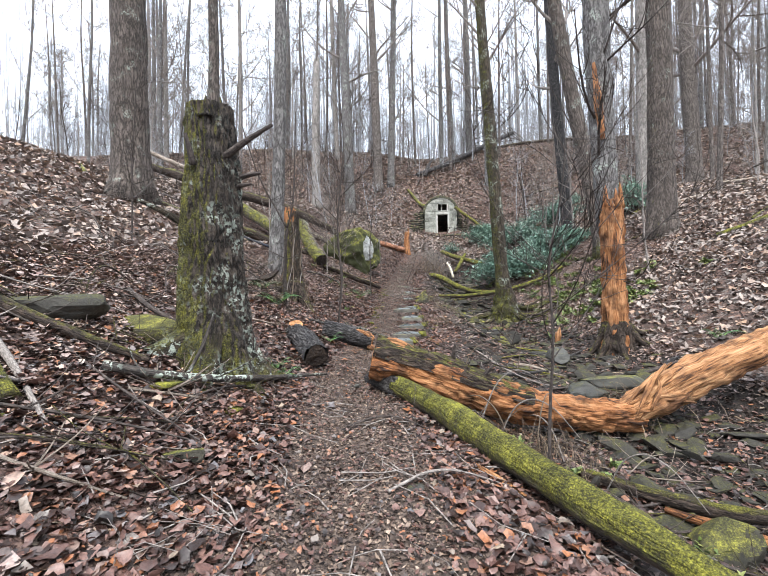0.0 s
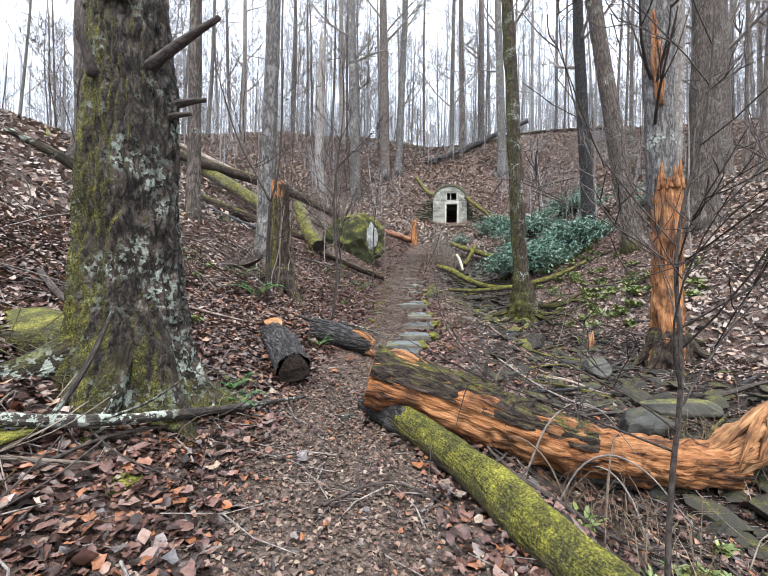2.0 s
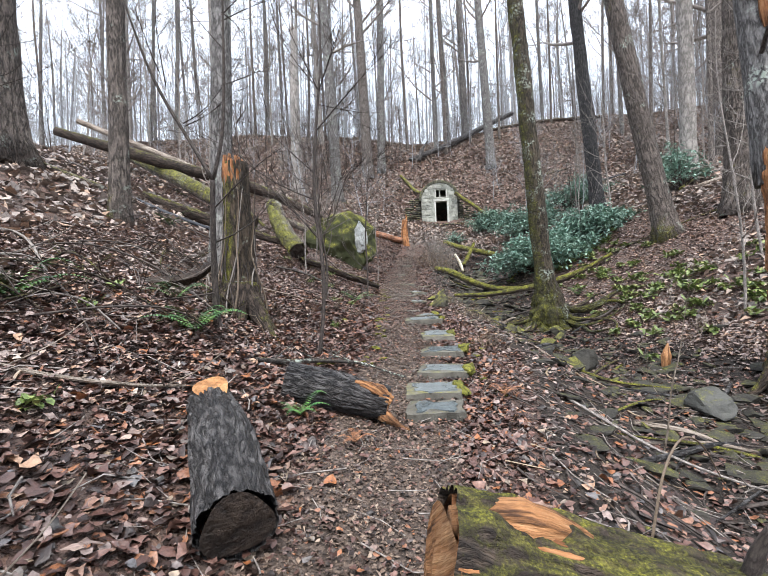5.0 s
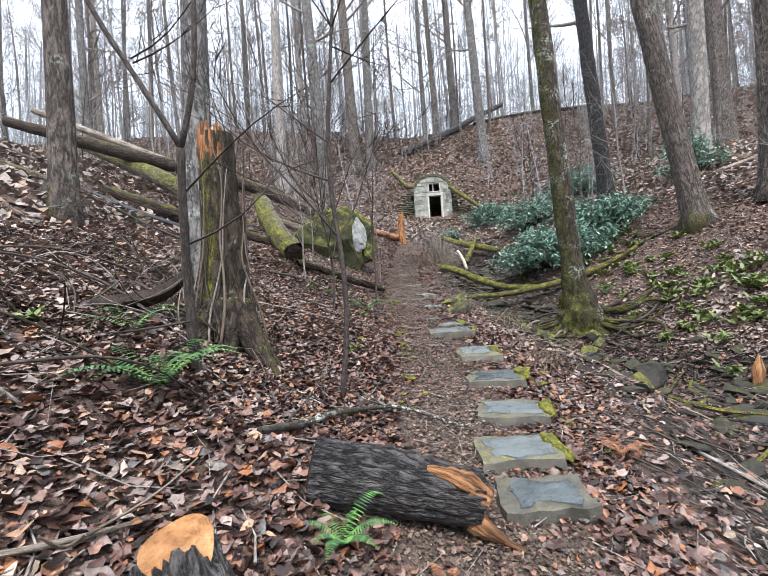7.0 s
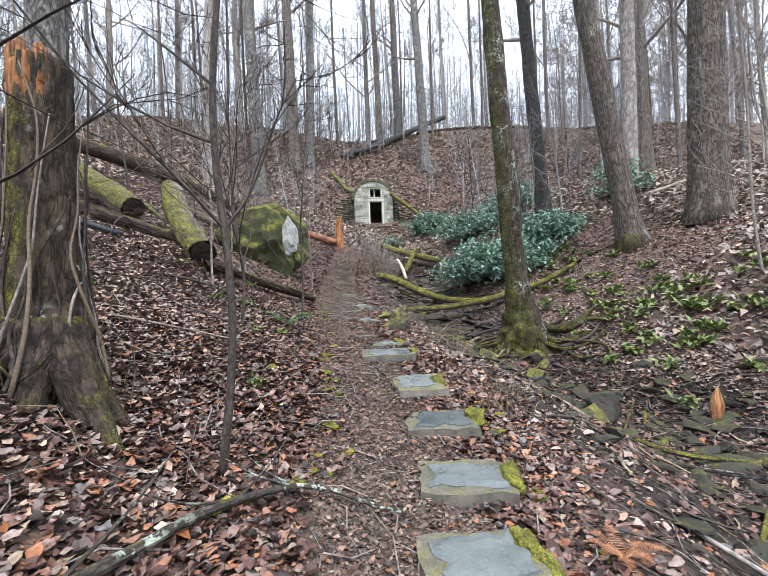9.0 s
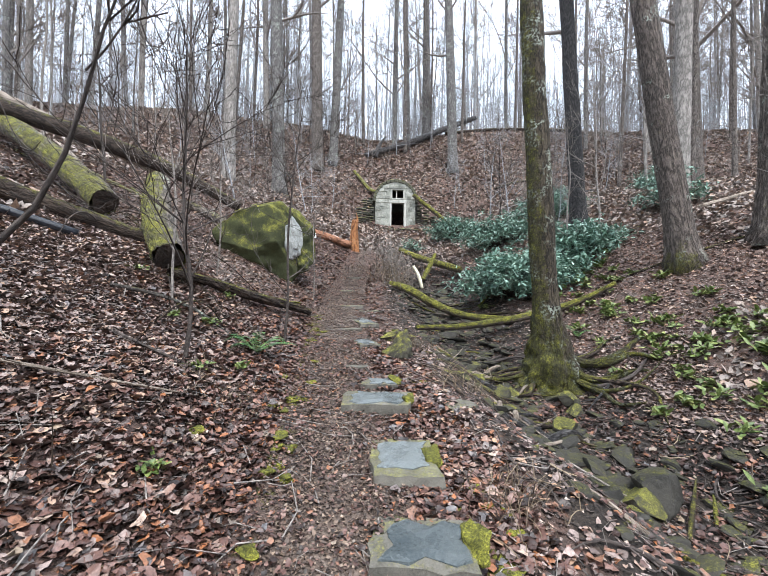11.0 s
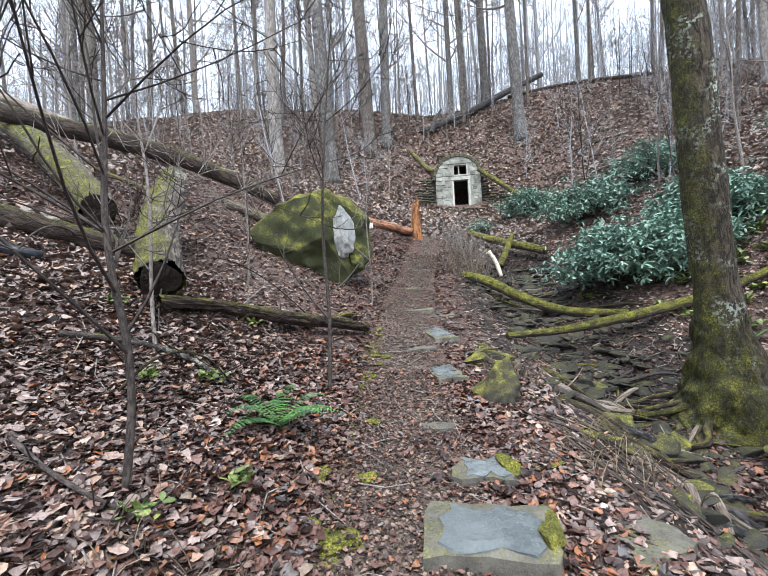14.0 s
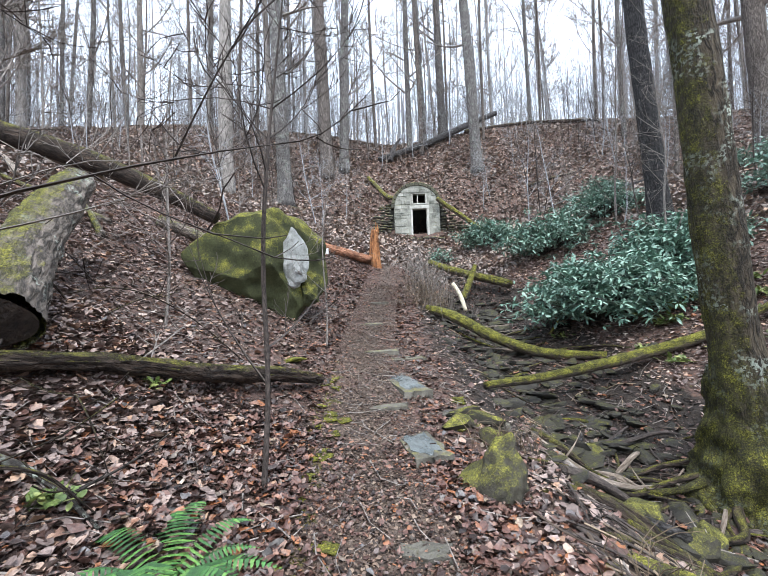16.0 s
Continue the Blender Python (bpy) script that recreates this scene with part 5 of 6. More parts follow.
def rock(name, label, at, size, seed, material, turn=0.0, sink=.3, group="", tilt=0.0):
    ob = part(name, rock_geo([q * 1.25 for q in size], seed, .12, 4), material, None, "", False)
    ob.matrix_world = pose(at[0], at[1], gz(*at) + size[2] * (1 - 2 * sink), tilt, tilt * .5, turn)
    return tagged(ob, label, "rock", group)


tip = part("mossy_rock", rock_geo((.28, .33, .38), 61, .34, 5, 1.0, ((.75, -.35, .62, .42), (-.85, -.2, .5, .40), (.1, -.9, .42, .50), (.2, .9, .4, .5), (0, 0, -1, .5), (-.6, .6, .6, .55), (1, 0, 0, .62))), M_MOSSROCK, None, "", False)
tip.matrix_world = pose(.40, 11.95, gz(.40, 11.95) + .08, 6, 10, 24)
tagged(tip, "pointed mossy rock beside the steps", "rock")
rock("mossy_rock", "small mossy rock in the creek by the roots", (2.85, 12.0), (.20, .16, .13), 62, M_MOSSROCK, 10, .3)
rock("grey_rock", "large smooth grey rock below the rotten log", (2.55, 5.85), (.36, .26, .2), 63, M_ROCK_GREY, 25, .3)
rock("grey_rock", "blocky wet grey rock in the creek bed", (2.85, 7.65), (.26, .2, .16), 64, M_ROCK_GREY, 40, .3)
rock("grey_rock", "dark wet rock in the creek bed", (3.1, 6.3), (.38, .22, .16), 65, M_ROCK_GREY, -20, .3)
rock("mossy_rock", "rounded moss-topped creek rock", (2.25, 9.7), (.24, .2, .17), 66, M_MOSSROCK, 0, .3)
rock("creek_rock", "dark triangular rock in the creek", (2.45, 9.75), (.28, .2, .2), 67, M_ROCK, 70, .3)
rock("mossy_rock", "moss-topped rock at the edge of the path", (-.88, 2.1), (.11, .09, .08), 68, M_MOSSROCK, 0, .5)
rock("mossy_rock", "mossy rock beside the mossy log", (1.85, 3.05), (.20, .14, .13), 69, M_MOSSROCK, 30, .35)
rock("mossy_rock", "mossy rock below the mossy log", (2.35, 2.9), (.28, .18, .14), 70, M_MOSSROCK, -30, .35)
rock("ledge_rock", "flat grey ledge of rock in the leafy bank", (-2.85, 3.1), (.45, .3, .16), 71, M_ROCK, 15, .55)
rock("mossy_rock", "mossy rock under the leafy bank", (-2.3, 3.75), (.5, .3, .14), 72, M_MOSSROCK, -5, .45)
rock("path_stone", "pale flat stone set in the path", (-.33, 4.35), (.06, .11, .03), 73, M_ROCK_GREY, 5, .4)
rock("path_stone", "flat stone in the trodden earth", (.35, 2.4), (.08, .06, .03), 74, M_ROCK_GREY, 35, .4)
ROCKS = [part("creek_stone", rock_geo((1.0, .68, .22 + .1 * (k % 3)), 400 + k, .14, 2), M_ROCK, None, "", False) for k in range(8)]
for k, o in enumerate(ROCKS):
    tagged(o, "flat wet mossy stone in the creek bed", "rock", "creek stones")
    o.matrix_world = pose(2.4 + .2 * k, 6.6 + .6 * k, gz(2.4 + .2 * k, 6.6 + .6 * k) + .02, 0, 0, 40 * k) @ Matrix.Scale(.2, 4)
rng = np.random.RandomState(33)
loose, near_stones = [], 0
for k in range(1300):
    y = 1.5 + 19 * rng.uniform(0, 1) ** .9
    x = float(creek_x(y)) + rng.normal(-.35, .7)
    if x < brink_x(y) - .4 or math.hypot(x - 2.88, y - 12.8) < .45:
        continue
    s_ = rng.uniform(.05, .21) * (1.0 if rng.uniform() < .85 else 1.5)
    m = pose(x, y, gz(x, y) + s_ * .08, rng.uniform(-18, 18), rng.uniform(-18, 18), rng.uniform(0, 360)) @ Matrix.Scale(s_, 4)
    src = ROCKS[rng.randint(8)]
    if 5 < y < 13 and near_stones < 270:
        near_stones += 1
        copy_thing(src, m).scale = (s_, s_, s_)
    else:
        loose.append(([tuple(m @ v.co) for v in src.data.vertices], [tuple(p.vertices) for p in src.data.polygons], None))
tagged(part("loose_stones", join_geo(loose), M_ROCK, None, "", False), "small dark stones and slate chips of the creek bed", "stones", kind="stuff")
for k in range(60):
    y = rng.uniform(5, 20)
    x = float(creek_x(y)) + rng.normal(-.3, .7)
    a, l, r = rng.uniform(-.9, .9) + rng.choice([0, 3.14]), rng.uniform(.35, 1.3), rng.uniform(.008, .03)
    q = [(x + math.cos(a) * l * t, y + math.sin(a) * l * t) for t in (-.5, -.1, .3, .5)]
    log("creek_branch", "dead branch or root lying in the creek bed", [(u, v, gz(u, v) + r * .6 + (.05 * l if i in (1, 2) else 0)) for i, (u, v) in enumerate(q)], [r, r, r * .5], (M_TWIG_DARK, M_WOOD_GREY, M_BARK_DARKLOG, M_MOSSLOG, M_BARK_BLACK)[k % 5], (None, None), 8, .2, k, "branch", 12, "branches of the creek bed")

MOSSY = [part("mossy_rock", rock_geo((1.0, .62, .45), 450 + k, .2, 4), M_MOSSROCK, None, "", False) for k in range(4)]
rng = np.random.RandomState(91)
for k in range(120):
    y = rng.uniform(4.5, 18.5)
    x = rng.uniform(float(brink_x(y)) - .35, float(creek_x(y)) + .5)
    s_ = rng.uniform(.09, .22)
    m = pose(x, y, gz(x, y) + s_ * .1, rng.uniform(-15, 15), rng.uniform(-15, 15), rng.uniform(0, 360)) @ Matrix.Scale(s_, 4)
    if k < 4:
        tagged(MOSSY[k], "dark flat creek rock capped with yellow-green moss", "rock", "mossy creek rocks").matrix_world = m
    else:
        copy_thing(MOSSY[k % 4], m)

for k, (x, y, sx_, sy_, sz_, t) in enumerate(((.42, 13.25, .24, .10, .09, 35), (.62, 13.05, .26, .09, .09, -35), (.30, 12.95, .20, .13, .10, 10), (.55, 12.75, .16, .12, .10, 60), (1.55, 12.3, .16, .13, .14, 0), (1.85, 12.15, .17, .13, .15, 40), (2.1, 12.35, .14, .12, .12, 80), (1.3, 12.0, .15, .1, .08, 20), (1.65, 11.4, .14, .09, .07, -20), (.95, 11.2, .26, .07, .06, -50), (2.35, 11.3, .2, .14, .12, 10), (2.75, 11.7, .13, .1, .1, 60))):
    rock("mossy_rock", "dark creek rock with a moss cap beside the tree roots", (x, y), (sx_, sy_, sz_), 720 + k, M_MOSSROCK, t, .3, "mossy rocks by the roots")

# roots of the mossy tree
mroot = [o for o in bpy.data.objects if o.name == "mossy_tree"][0]
mz = gz(2.92, 12.8)
part("root_flare", tube([(0, 0, -.3), (0, 0, .0), (-.01, 0, .22), (-.02, 0, .55), (-.05, 0, 1.15)], [.66, .50, .37, .275, .215], 48, 40, .28, .16, 5, groove=.02, cuts=3.0), M_BARK_MOSSY, mroot, "dark mossy swollen foot")
rng = np.random.RandomState(27)
for k in range(19):
    if k < 9:
        a, l, r = ((-.3, 1.5, .06), (-.65, 1.2, .05), (.1, 1.3, .05), (-2.4, .2, .06), (3.0, .3, .05), (-1.6, .2, .06), (-1.0, .6, .045), (-1.95, .2, .05), (.5, .9, .045))[k]
    else:
        a, l, r = rng.choice([rng.uniform(-1.3, .5), rng.uniform(2.2, 4.2)], p=[.65, .35]), rng.uniform(.5, 1.7), rng.uniform(.018, .045)
    p, turn_ = [], 0.0
    for i, q in enumerate((.14, .28 + l * .25, .3 + l * .5, .3 + l * .75, .3 + l)):
        turn_ += rng.normal(0, .2)
        x, y = math.cos(a + turn_) * q, math.sin(a + turn_) * q
        p.append((x, y, .42 - .012 * k if i == 0 else gz(2.92 + x, 12.8 + y) - mz + (.10, .08, .05, .05, -.03)[i] + rng.uniform(-.02, .05)))
    part("root", tube(p, [r * 1.9, r * 1.2, r, r * .7, r * .3], 14, 30, .3, .10, k), (M_BARK_MOSSY, M_BARK_LOG, M_BARK_DARKLOG)[0 if k < 9 else k % 3], mroot)


# ---- stepping slabs ----
def slab(at, w, d, turn, seed, rise=.075, inset=True, moss=True, tilt=3.0, label="flat slate step with a mortar rim and mossy edge"):
    x, y = at
    e = empty("stone_step", label, "step", "steps of the path")
    e.matrix_world = pose(x, y, gz(x, y) + rise, tilt, -1, turn)
    part("base", block_geo(w, d, .14, seed, .022), M_SLAB_RIM, e, "pale mortar rim", False)
    if inset:
        g = block_geo(w * .72, d * .74, .03, seed + 1, .035)
        part("slate", ([(a + w * .02, b, c + .012) for a, b, c in g[0]], g[1], None), M_SLATE, e, "wet blue-grey slate", False)
    if moss:
        g = rock_geo((.10, d * .5, .06), seed + 2, .55, 4)
        part("moss_edge", ([(a + w * .48, b, c - .012) for a, b, c in g[0]], g[1], None), M_MOSS, e, "bright green moss")
    return e


slab((-.03, 6.55), .44, .30, -3, 1, moss=False)
slab((-.02, 7.06), .50, .36, -1, 2)
slab((.11, 7.68), .54, .37, -13, 4)
slab((.17, 8.42), .54, .40, -10, 6)
slab((.14, 9.20), .44, .56, -2, 8)
slab((-.01, 10.15), .62, .42, -6, 10, .09)
slab((.05, 10.75), .36, .26, -5, 12, .05, label="small broken slate step behind the larger one")
slab((-.09, 12.5), .30, .54, 14, 14, .04, True, False)
slab((-.12, 14.1), .32, .95, 16, 16, .04, True, False)
for k, (x, y, w, d, t) in enumerate(((.38, 13.3, .42, .3, 30), (.62, 13.1, .4, .16, -40), (-.35, 13.3, .4, .14, 5), (-.25, 11.35, .34, .12, -8), (-.4, 15.4, .5, .16, 4), (.0, 15.2, .5, .3, 15), (-.55, 17.0, .4, .14, 0), (-.4, 18.6, .45, .14, 6), (.75, 10.2, .36, .26, 30))):
    slab((x, y), w, d, t, 30 + 3 * k, .03, False, False, 2.0, "rough flat stone in the path")

# small sign
sign = empty("sign", "small white information sign on a thin post", "sign")
six, siy = -1.9, 20.5
part("post", tube([(six, siy + .02, gz(six, siy) - .1), (six, siy + .02, gz(six, siy) + .26)], [.012, .012], 8, 2), M_WOOD_GREY, sign)
m_, nt_, b_ = mat("white_board", .5)
nt_.links.new(ramp(nt_, noise_tex(nt_, place_out(nt_), 12), ((.3, (.62, .64, .64)), (.7, (.78, .79, .78)))), b_.inputs["Base Color"])
board = bevelled(box_geo(six - .15, six + .15, siy - .01, siy + .01, gz(six, siy) + .2, gz(six, siy) + .36), .004, m_, "board", sign)
for k in range(4):
    part("line_of_text", box_geo(six - .11, six + .11 - .05 * (k % 2), siy - .014, siy - .011, gz(six, siy) + .225 + .03 * k, gz(six, siy) + .237 + .03 * k), M_TWIG_DARK, board, "dark unreadable line", False)


# ---- shrubs, saplings, ferns ----
def leaf_cloud(n, centre_fn, length, width, rng, drop=.35):
    """n pointed leaves; centre_fn gives the places and outward ways."""
    c, w = centre_fn(n)
    w = w + rng.normal(0, .5, (n, 3))
    w[:, 2] -= drop
    w /= np.linalg.norm(w, axis=1)[:, None]
    s = np.cross(w, rng.normal(0, .35, (n, 3)) + np.array([0, 0, 1.0]))
    s /= np.linalg.norm(s, axis=1)[:, None] + 1e-9
    up = np.cross(s, w)
    L = length * rng.uniform(.6, 1.25, (n, 1))
    W = width * rng.uniform(.7, 1.2, (n, 1))
    pts = [c, c + w * L * .35 + s * W + up * L * .05, c + w * L * .35 - s * W + up * L * .05, c + w * L * .4, c + w * L * .75 + s * W * .8 - up * L * .02, c + w * L * .75 - s * W * .8 - up * L * .02, c + w * L * .98 - up * L * .10]
    v = np.stack(pts, 1).reshape(-1, 3)
    k = (np.arange(n) * 7)[:, None]
    f = np.concatenate([k + np.array(t) for t in ([0, 1, 3], [0, 3, 2], [3, 1, 4], [3, 5, 2], [3, 4, 6], [3, 6, 5])])
    return v, f.tolist(), None


def shrub(name, label, at, size, n, seed, leaf=.16):
    """A rhododendron: stems and whorls of long drooping leaves."""
    rng = np.random.RandomState(seed)
    x, y = at
    z = gz(x, y)
    e = empty(name, label, "shrub", "", (x, y, z))
    tips = []
    for k in range(int(20 + n / 120)):
        a, el = rng.uniform(0, 2 * math.pi), rng.uniform(.08, 1.25)
        q = np.array([math.cos(a) * math.cos(el) * size[0], math.sin(a) * math.cos(el) * size[1], math.sin(el) * size[2]]) * rng.uniform(.5, 1.0)
        q[2] = max(q[2], gz(x + q[0], y + q[1]) - z + .2)
        mid = q * .5 + np.array([0, 0, .15]) + rng.normal(0, .08, 3)
        part("stem", tube([(rng.normal(0, .15), rng.normal(0, .15), -.05), mid, q], [.022, .006], 5, 8), M_TWIG_DARK, e)
        for j in range(18):
            t = rng.uniform(.55, 1.0)
            tips.append(q * t + mid * (1 - t) + rng.normal(0, .20, 3) * np.array([1, 1, .7]))
    tips = np.array(tips)

    def whorl(m):
        i = rng.randint(0, len(tips), m)
        a = rng.uniform(0, 2 * math.pi, m)
        w = np.stack([np.cos(a), np.sin(a), rng.uniform(-.2, .5, m)], 1)
        return tips[i] + w * .02, w

    part("foliage", leaf_cloud(n, whorl, leaf, leaf * .16, rng), M_RHODO, e)
    return e


shrub("rhododendron", "big dark green rhododendron overhanging the creek", (4.1, 17.0), (2.0, 1.5, 1.25), 17000, 1, .14)
shrub("rhododendron", "dark green rhododendron behind the large one", (5.9, 17.6), (1.5, 1.4, 1.2), 9000, 2, .14)
shrub("rhododendron", "rhododendron thicket on the bank", (5.2, 22.2), (1.8, 1.6, 1.2), 5200, 3)
shrub("rhododendron", "rhododendron growing beside the springhouse", (4.4, 26.3), (1.4, 1.5, 1.1), 4200, 4)
shrub("rhododendron", "sparse rhododendron on the bank", (7.6, 23.0), (2.2, 1.7, 1.0), 3400, 5)
shrub("rhododendron", "small rhododendron high on the slope", (9.6, 26.5), (1.0, .9, 1.0), 1200, 6)
shrub("rhododendron", "rhododendron beside the leaning tree", (9.6, 18.6), (1.1, .9, 1.7), 1500, 7)
shrub("rhododendron", "low green shrub below the springhouse door", (2.3, 25.3), (.5, .45, .5), 420, 8)
shrub("rhododendron", "small rhododendron on the upper bank", (12.8, 23.5), (1.2, 1.0, 1.0), 1000, 9)


def sapling(label, at, tall, r, lean, seed, limbs=10, material=None, first=.25, spread_=.35, crook=.02):
    """A thin bare sapling with forked twigs."""
    rng = np.random.RandomState(seed)
    x, y = at
    e = empty("sapling", label, "sapling", "", (x, y, gz(x, y)))
    pts = [(0, 0, -.05)]
    for i in range(1, 6):
        q = i / 5
        pts.append((lean[0] * tall * q + rng.normal(0, crook) * tall * .5, lean[1] * tall * q + rng.normal(0, crook) * tall * .5, tall * q))
    part("stem", tube(pts, [r, r * .75, r * .2], 9, 30, .1, .05, seed), material or M_TWIG_DARK, e)
    c, out = curve_points(pts, 30), []
    for k in range(limbs):
        q = rng.uniform(first, .98)
        a = rng.uniform(0, 6.28)
        branch_set(rng, c[int(q * 30)], (math.cos(a), math.sin(a), rng.uniform(.3, 1.0)), tall * spread_ * rng.uniform(.5, 1.0) * (1.2 - q * .6), r * (1 - q * .7) * .62, 2, 4, out, 4, 0.0, .0032)
    tagged(part("crown", join_geo(out), material or M_TWIG_DARK, e), kind="stuff")
    return e


sapling("slim bare sapling beside the split log", (-1.2, 7.5), 4.2, .022, (.02, .0), 1, 14, M_TWIG_DARK, .3, .4, .03)
fork = empty("sapling", "dark forked sapling in front of the tall stump", "sapling")
FORK = [(-2.0, 6.9, gz(-2.0, 6.9) - .05), (-1.98, 6.82, 1.4), (-1.92, 6.7, 1.9), (-1.86, 6.61, 2.27)]
part("stem", tube(FORK, [.036, .028, .024, .022], 12, 30, .15, .06, 2), M_TWIG_DARK, fork)
rng, out = np.random.RandomState(62), []
for p in ([FORK[3], (-2.0, 6.58, 2.55), (-2.3, 6.5, 3.1), (-2.55, 6.4, 4.0)], [FORK[3], (-1.78, 6.6, 2.42), (-1.72, 6.58, 2.9), (-1.66, 6.5, 4.2)]):
    out.append(tube(p, [.017, .013, .006], 8, 20, .1, .05, 3))
    for k in range(5):
        q = np.array(p[1]) + (np.array(p[3]) - np.array(p[1])) * rng.uniform(.1, .9)
        branch_set(rng, q, (rng.normal(0, 1), rng.normal(0, 1), .5), rng.uniform(.4, .9), .006, 1, 4, out, 4, 0.0, .0028)
for z_, w in ((1.75, (1, .1, .28)), (1.78, (-1, -.1, .25)), (1.3, (-1, .1, .02)), (2.05, (.9, .2, .7))):
    branch_set(rng, (-1.95, 6.76, z_), w, rng.uniform(.8, 1.3), .009, 1, 4, out, 4, .06, .0028)
tagged(part("crown", join_geo(out), M_TWIG_DARK, fork), kind="stuff")
sapling("bare dark many-twigged sapling on the bank", (-1.60, 9.75), 2.7, .019, (-.05, .1), 3, 22, M_TWIG_DARK, .15, .62, .03)
sapling("leaning bare sapling at the path edge", (-1.14, 11.6), 3.2, .018, (.06, .02), 4, 14, M_TWIG_DARK, .22, .45, .05)
sapling("crooked bare sapling on the leafy bank", (-2.2, 10.85), 2.6, .015, (-.05, .04), 5, 10, M_TWIG, .25, .45)
sapling("bare dark sapling in front of the rotten log", (1.32, 3.15), 2.6, .013, (.06, .02), 6, 16, M_TWIG_DARK, .25, .6)
sapling("thin bare sapling with spreading pale twigs", (-2.6, 13.3), 3.0, .016, (.03, .0), 7, 16, M_TWIG, .2, .5)
sapling("thin bare sapling by the boulder", (-1.2, 15.2), 3.2, .014, (.03, .0), 8, 10, M_TWIG, .25)
sapling("thin bare sapling on the bank", (-3.1, 9.0), 3.4, .016, (.0, .05), 9, 10, M_TWIG, .3)
sapling("thin bare sapling by the creek", (1.9, 6.9), 1.4, .008, (.2, .0), 10, 5, M_WOOD_GREY, .3, .4)
sapling("thin bare sapling by the dead tree", (4.7, 9.6), 4.6, .02, (-.05, .0), 11, 12, M_TWIG, .25, .4)
sapling("thin bare sapling on the leafy slope", (-4.2, 6.0), 3.2, .015, (.03, .0), 12, 10, M_TWIG_DARK, .2, .4)
sapling("bare sapling on the far bank", (6.3, 11.2), 5.0, .025, (-.05, .0), 13, 12, M_TWIG, .25, .35)
rng = np.random.RandomState(8)
UNDER = [sapling("thin bare sapling in the leafless undergrowth", (-12 - 2 * k, 20), 2.5 + .55 * k, .014 + .003 * k, (rng.normal(0, .04), 0), 100 + k, 12, (M_TWIG, M_FAR_HAZE, M_TWIG_DARK)[k % 3], .15, .4) for k in range(7)]
for o in UNDER:
    tagged(o, group="saplings of the undergrowth")
made = 0
while made < 250:
    y = 12 + 34 * rng.uniform(0, 1) ** .55
    x = rng.uniform(-1, 1) * (10 + y * .45)
    if path_x(y) - 1.7 < x < creek_x(y) + 2.2 and y < 33 or math.hypot(x, y - 12) < 4:
        continue
    copy_thing(UNDER[made % 7], pose(x, y, gz(x, y), rng.uniform(-6, 6), rng.uniform(-6, 6), rng.uniform(0, 360)))
    made += 1


def fern(label, at, n, length, seed, material=None):
    """A Christmas-fern clump: arching fronds with paired leaflets."""
    rng = np.random.RandomState(seed)
    x, y = at
    e = empty("fern", label, "fern", "ferns", (x, y, gz(x, y) + .02))
    for k in range(n):
        a = 2 * math.pi * k / n + rng.uniform(-.3, .3)
        L, rise = length * rng.uniform(.7, 1.1), rng.uniform(.25, .6)
        v, f = [], []
        side_v = np.array([-math.sin(a), math.cos(a), 0])
        for i in range(22):
            q = i / 21
            c = np.array([math.cos(a), math.sin(a), 0]) * L * q + np.array([0, 0, L * rise * math.sin(q * 2.4)])
            w = L * .17 * math.sin(math.pi * (.12 + .88 * q) ** .8) + .004
            fwd = np.array([math.cos(a), math.sin(a), .0])
            for s_ in (-1, 1):
                b = len(v)
                tip = c + side_v * s_ * w + fwd * w * .25 - np.array([0, 0, w * .22])
                v += [c - fwd * L * .016, c + fwd * L * .022, tip * .55 + c * .45 + fwd * L * .018, tip, tip * .55 + c * .45 - fwd * L * .012]
                f += [(b, b + 1, b + 2, b + 4), (b + 4, b + 2, b + 3)]
        part("frond", (v, f, None), material or M_FERN, e, "", False)
    return e


fern("green fern clump in the leaves beside the path", (-1.28, 10.75), 12, .46, 1)
fern("dark green fern beside the tall stump", (-2.0, 6.5), 12, .48, 2)
fern("green fern beside the split log", (-1.0, 6.02), 8, .22, 3)
fern("low green fern on the leafy bank", (-2.85, 5.75), 12, .46, 4)
fern("fern at the foot of the tall stump", (-2.4, 6.9), 8, .36, 5)
fern("fern beside the mossy trunk", (-1.0, 3.95), 7, .24, 6)
fern("fern below the bank", (-1.15, 4.2), 7, .2, 7)
fern("fern high on the bank", (-4.3, 9.9), 9, .4, 8)
fern("fern at the root of the dead tree", (4.9, 6.7), 8, .32, 9)
fern("fern in the creek bank", (4.0, 13.9), 8, .35, 10)


fern("withered red-brown fern beside the steps", (.62, 7.05), 9, .2, 21, M_FERN_DEAD)
fern("withered red-brown fern by the split log", (-.6, 5.9), 6, .16, 22, M_FERN_DEAD)
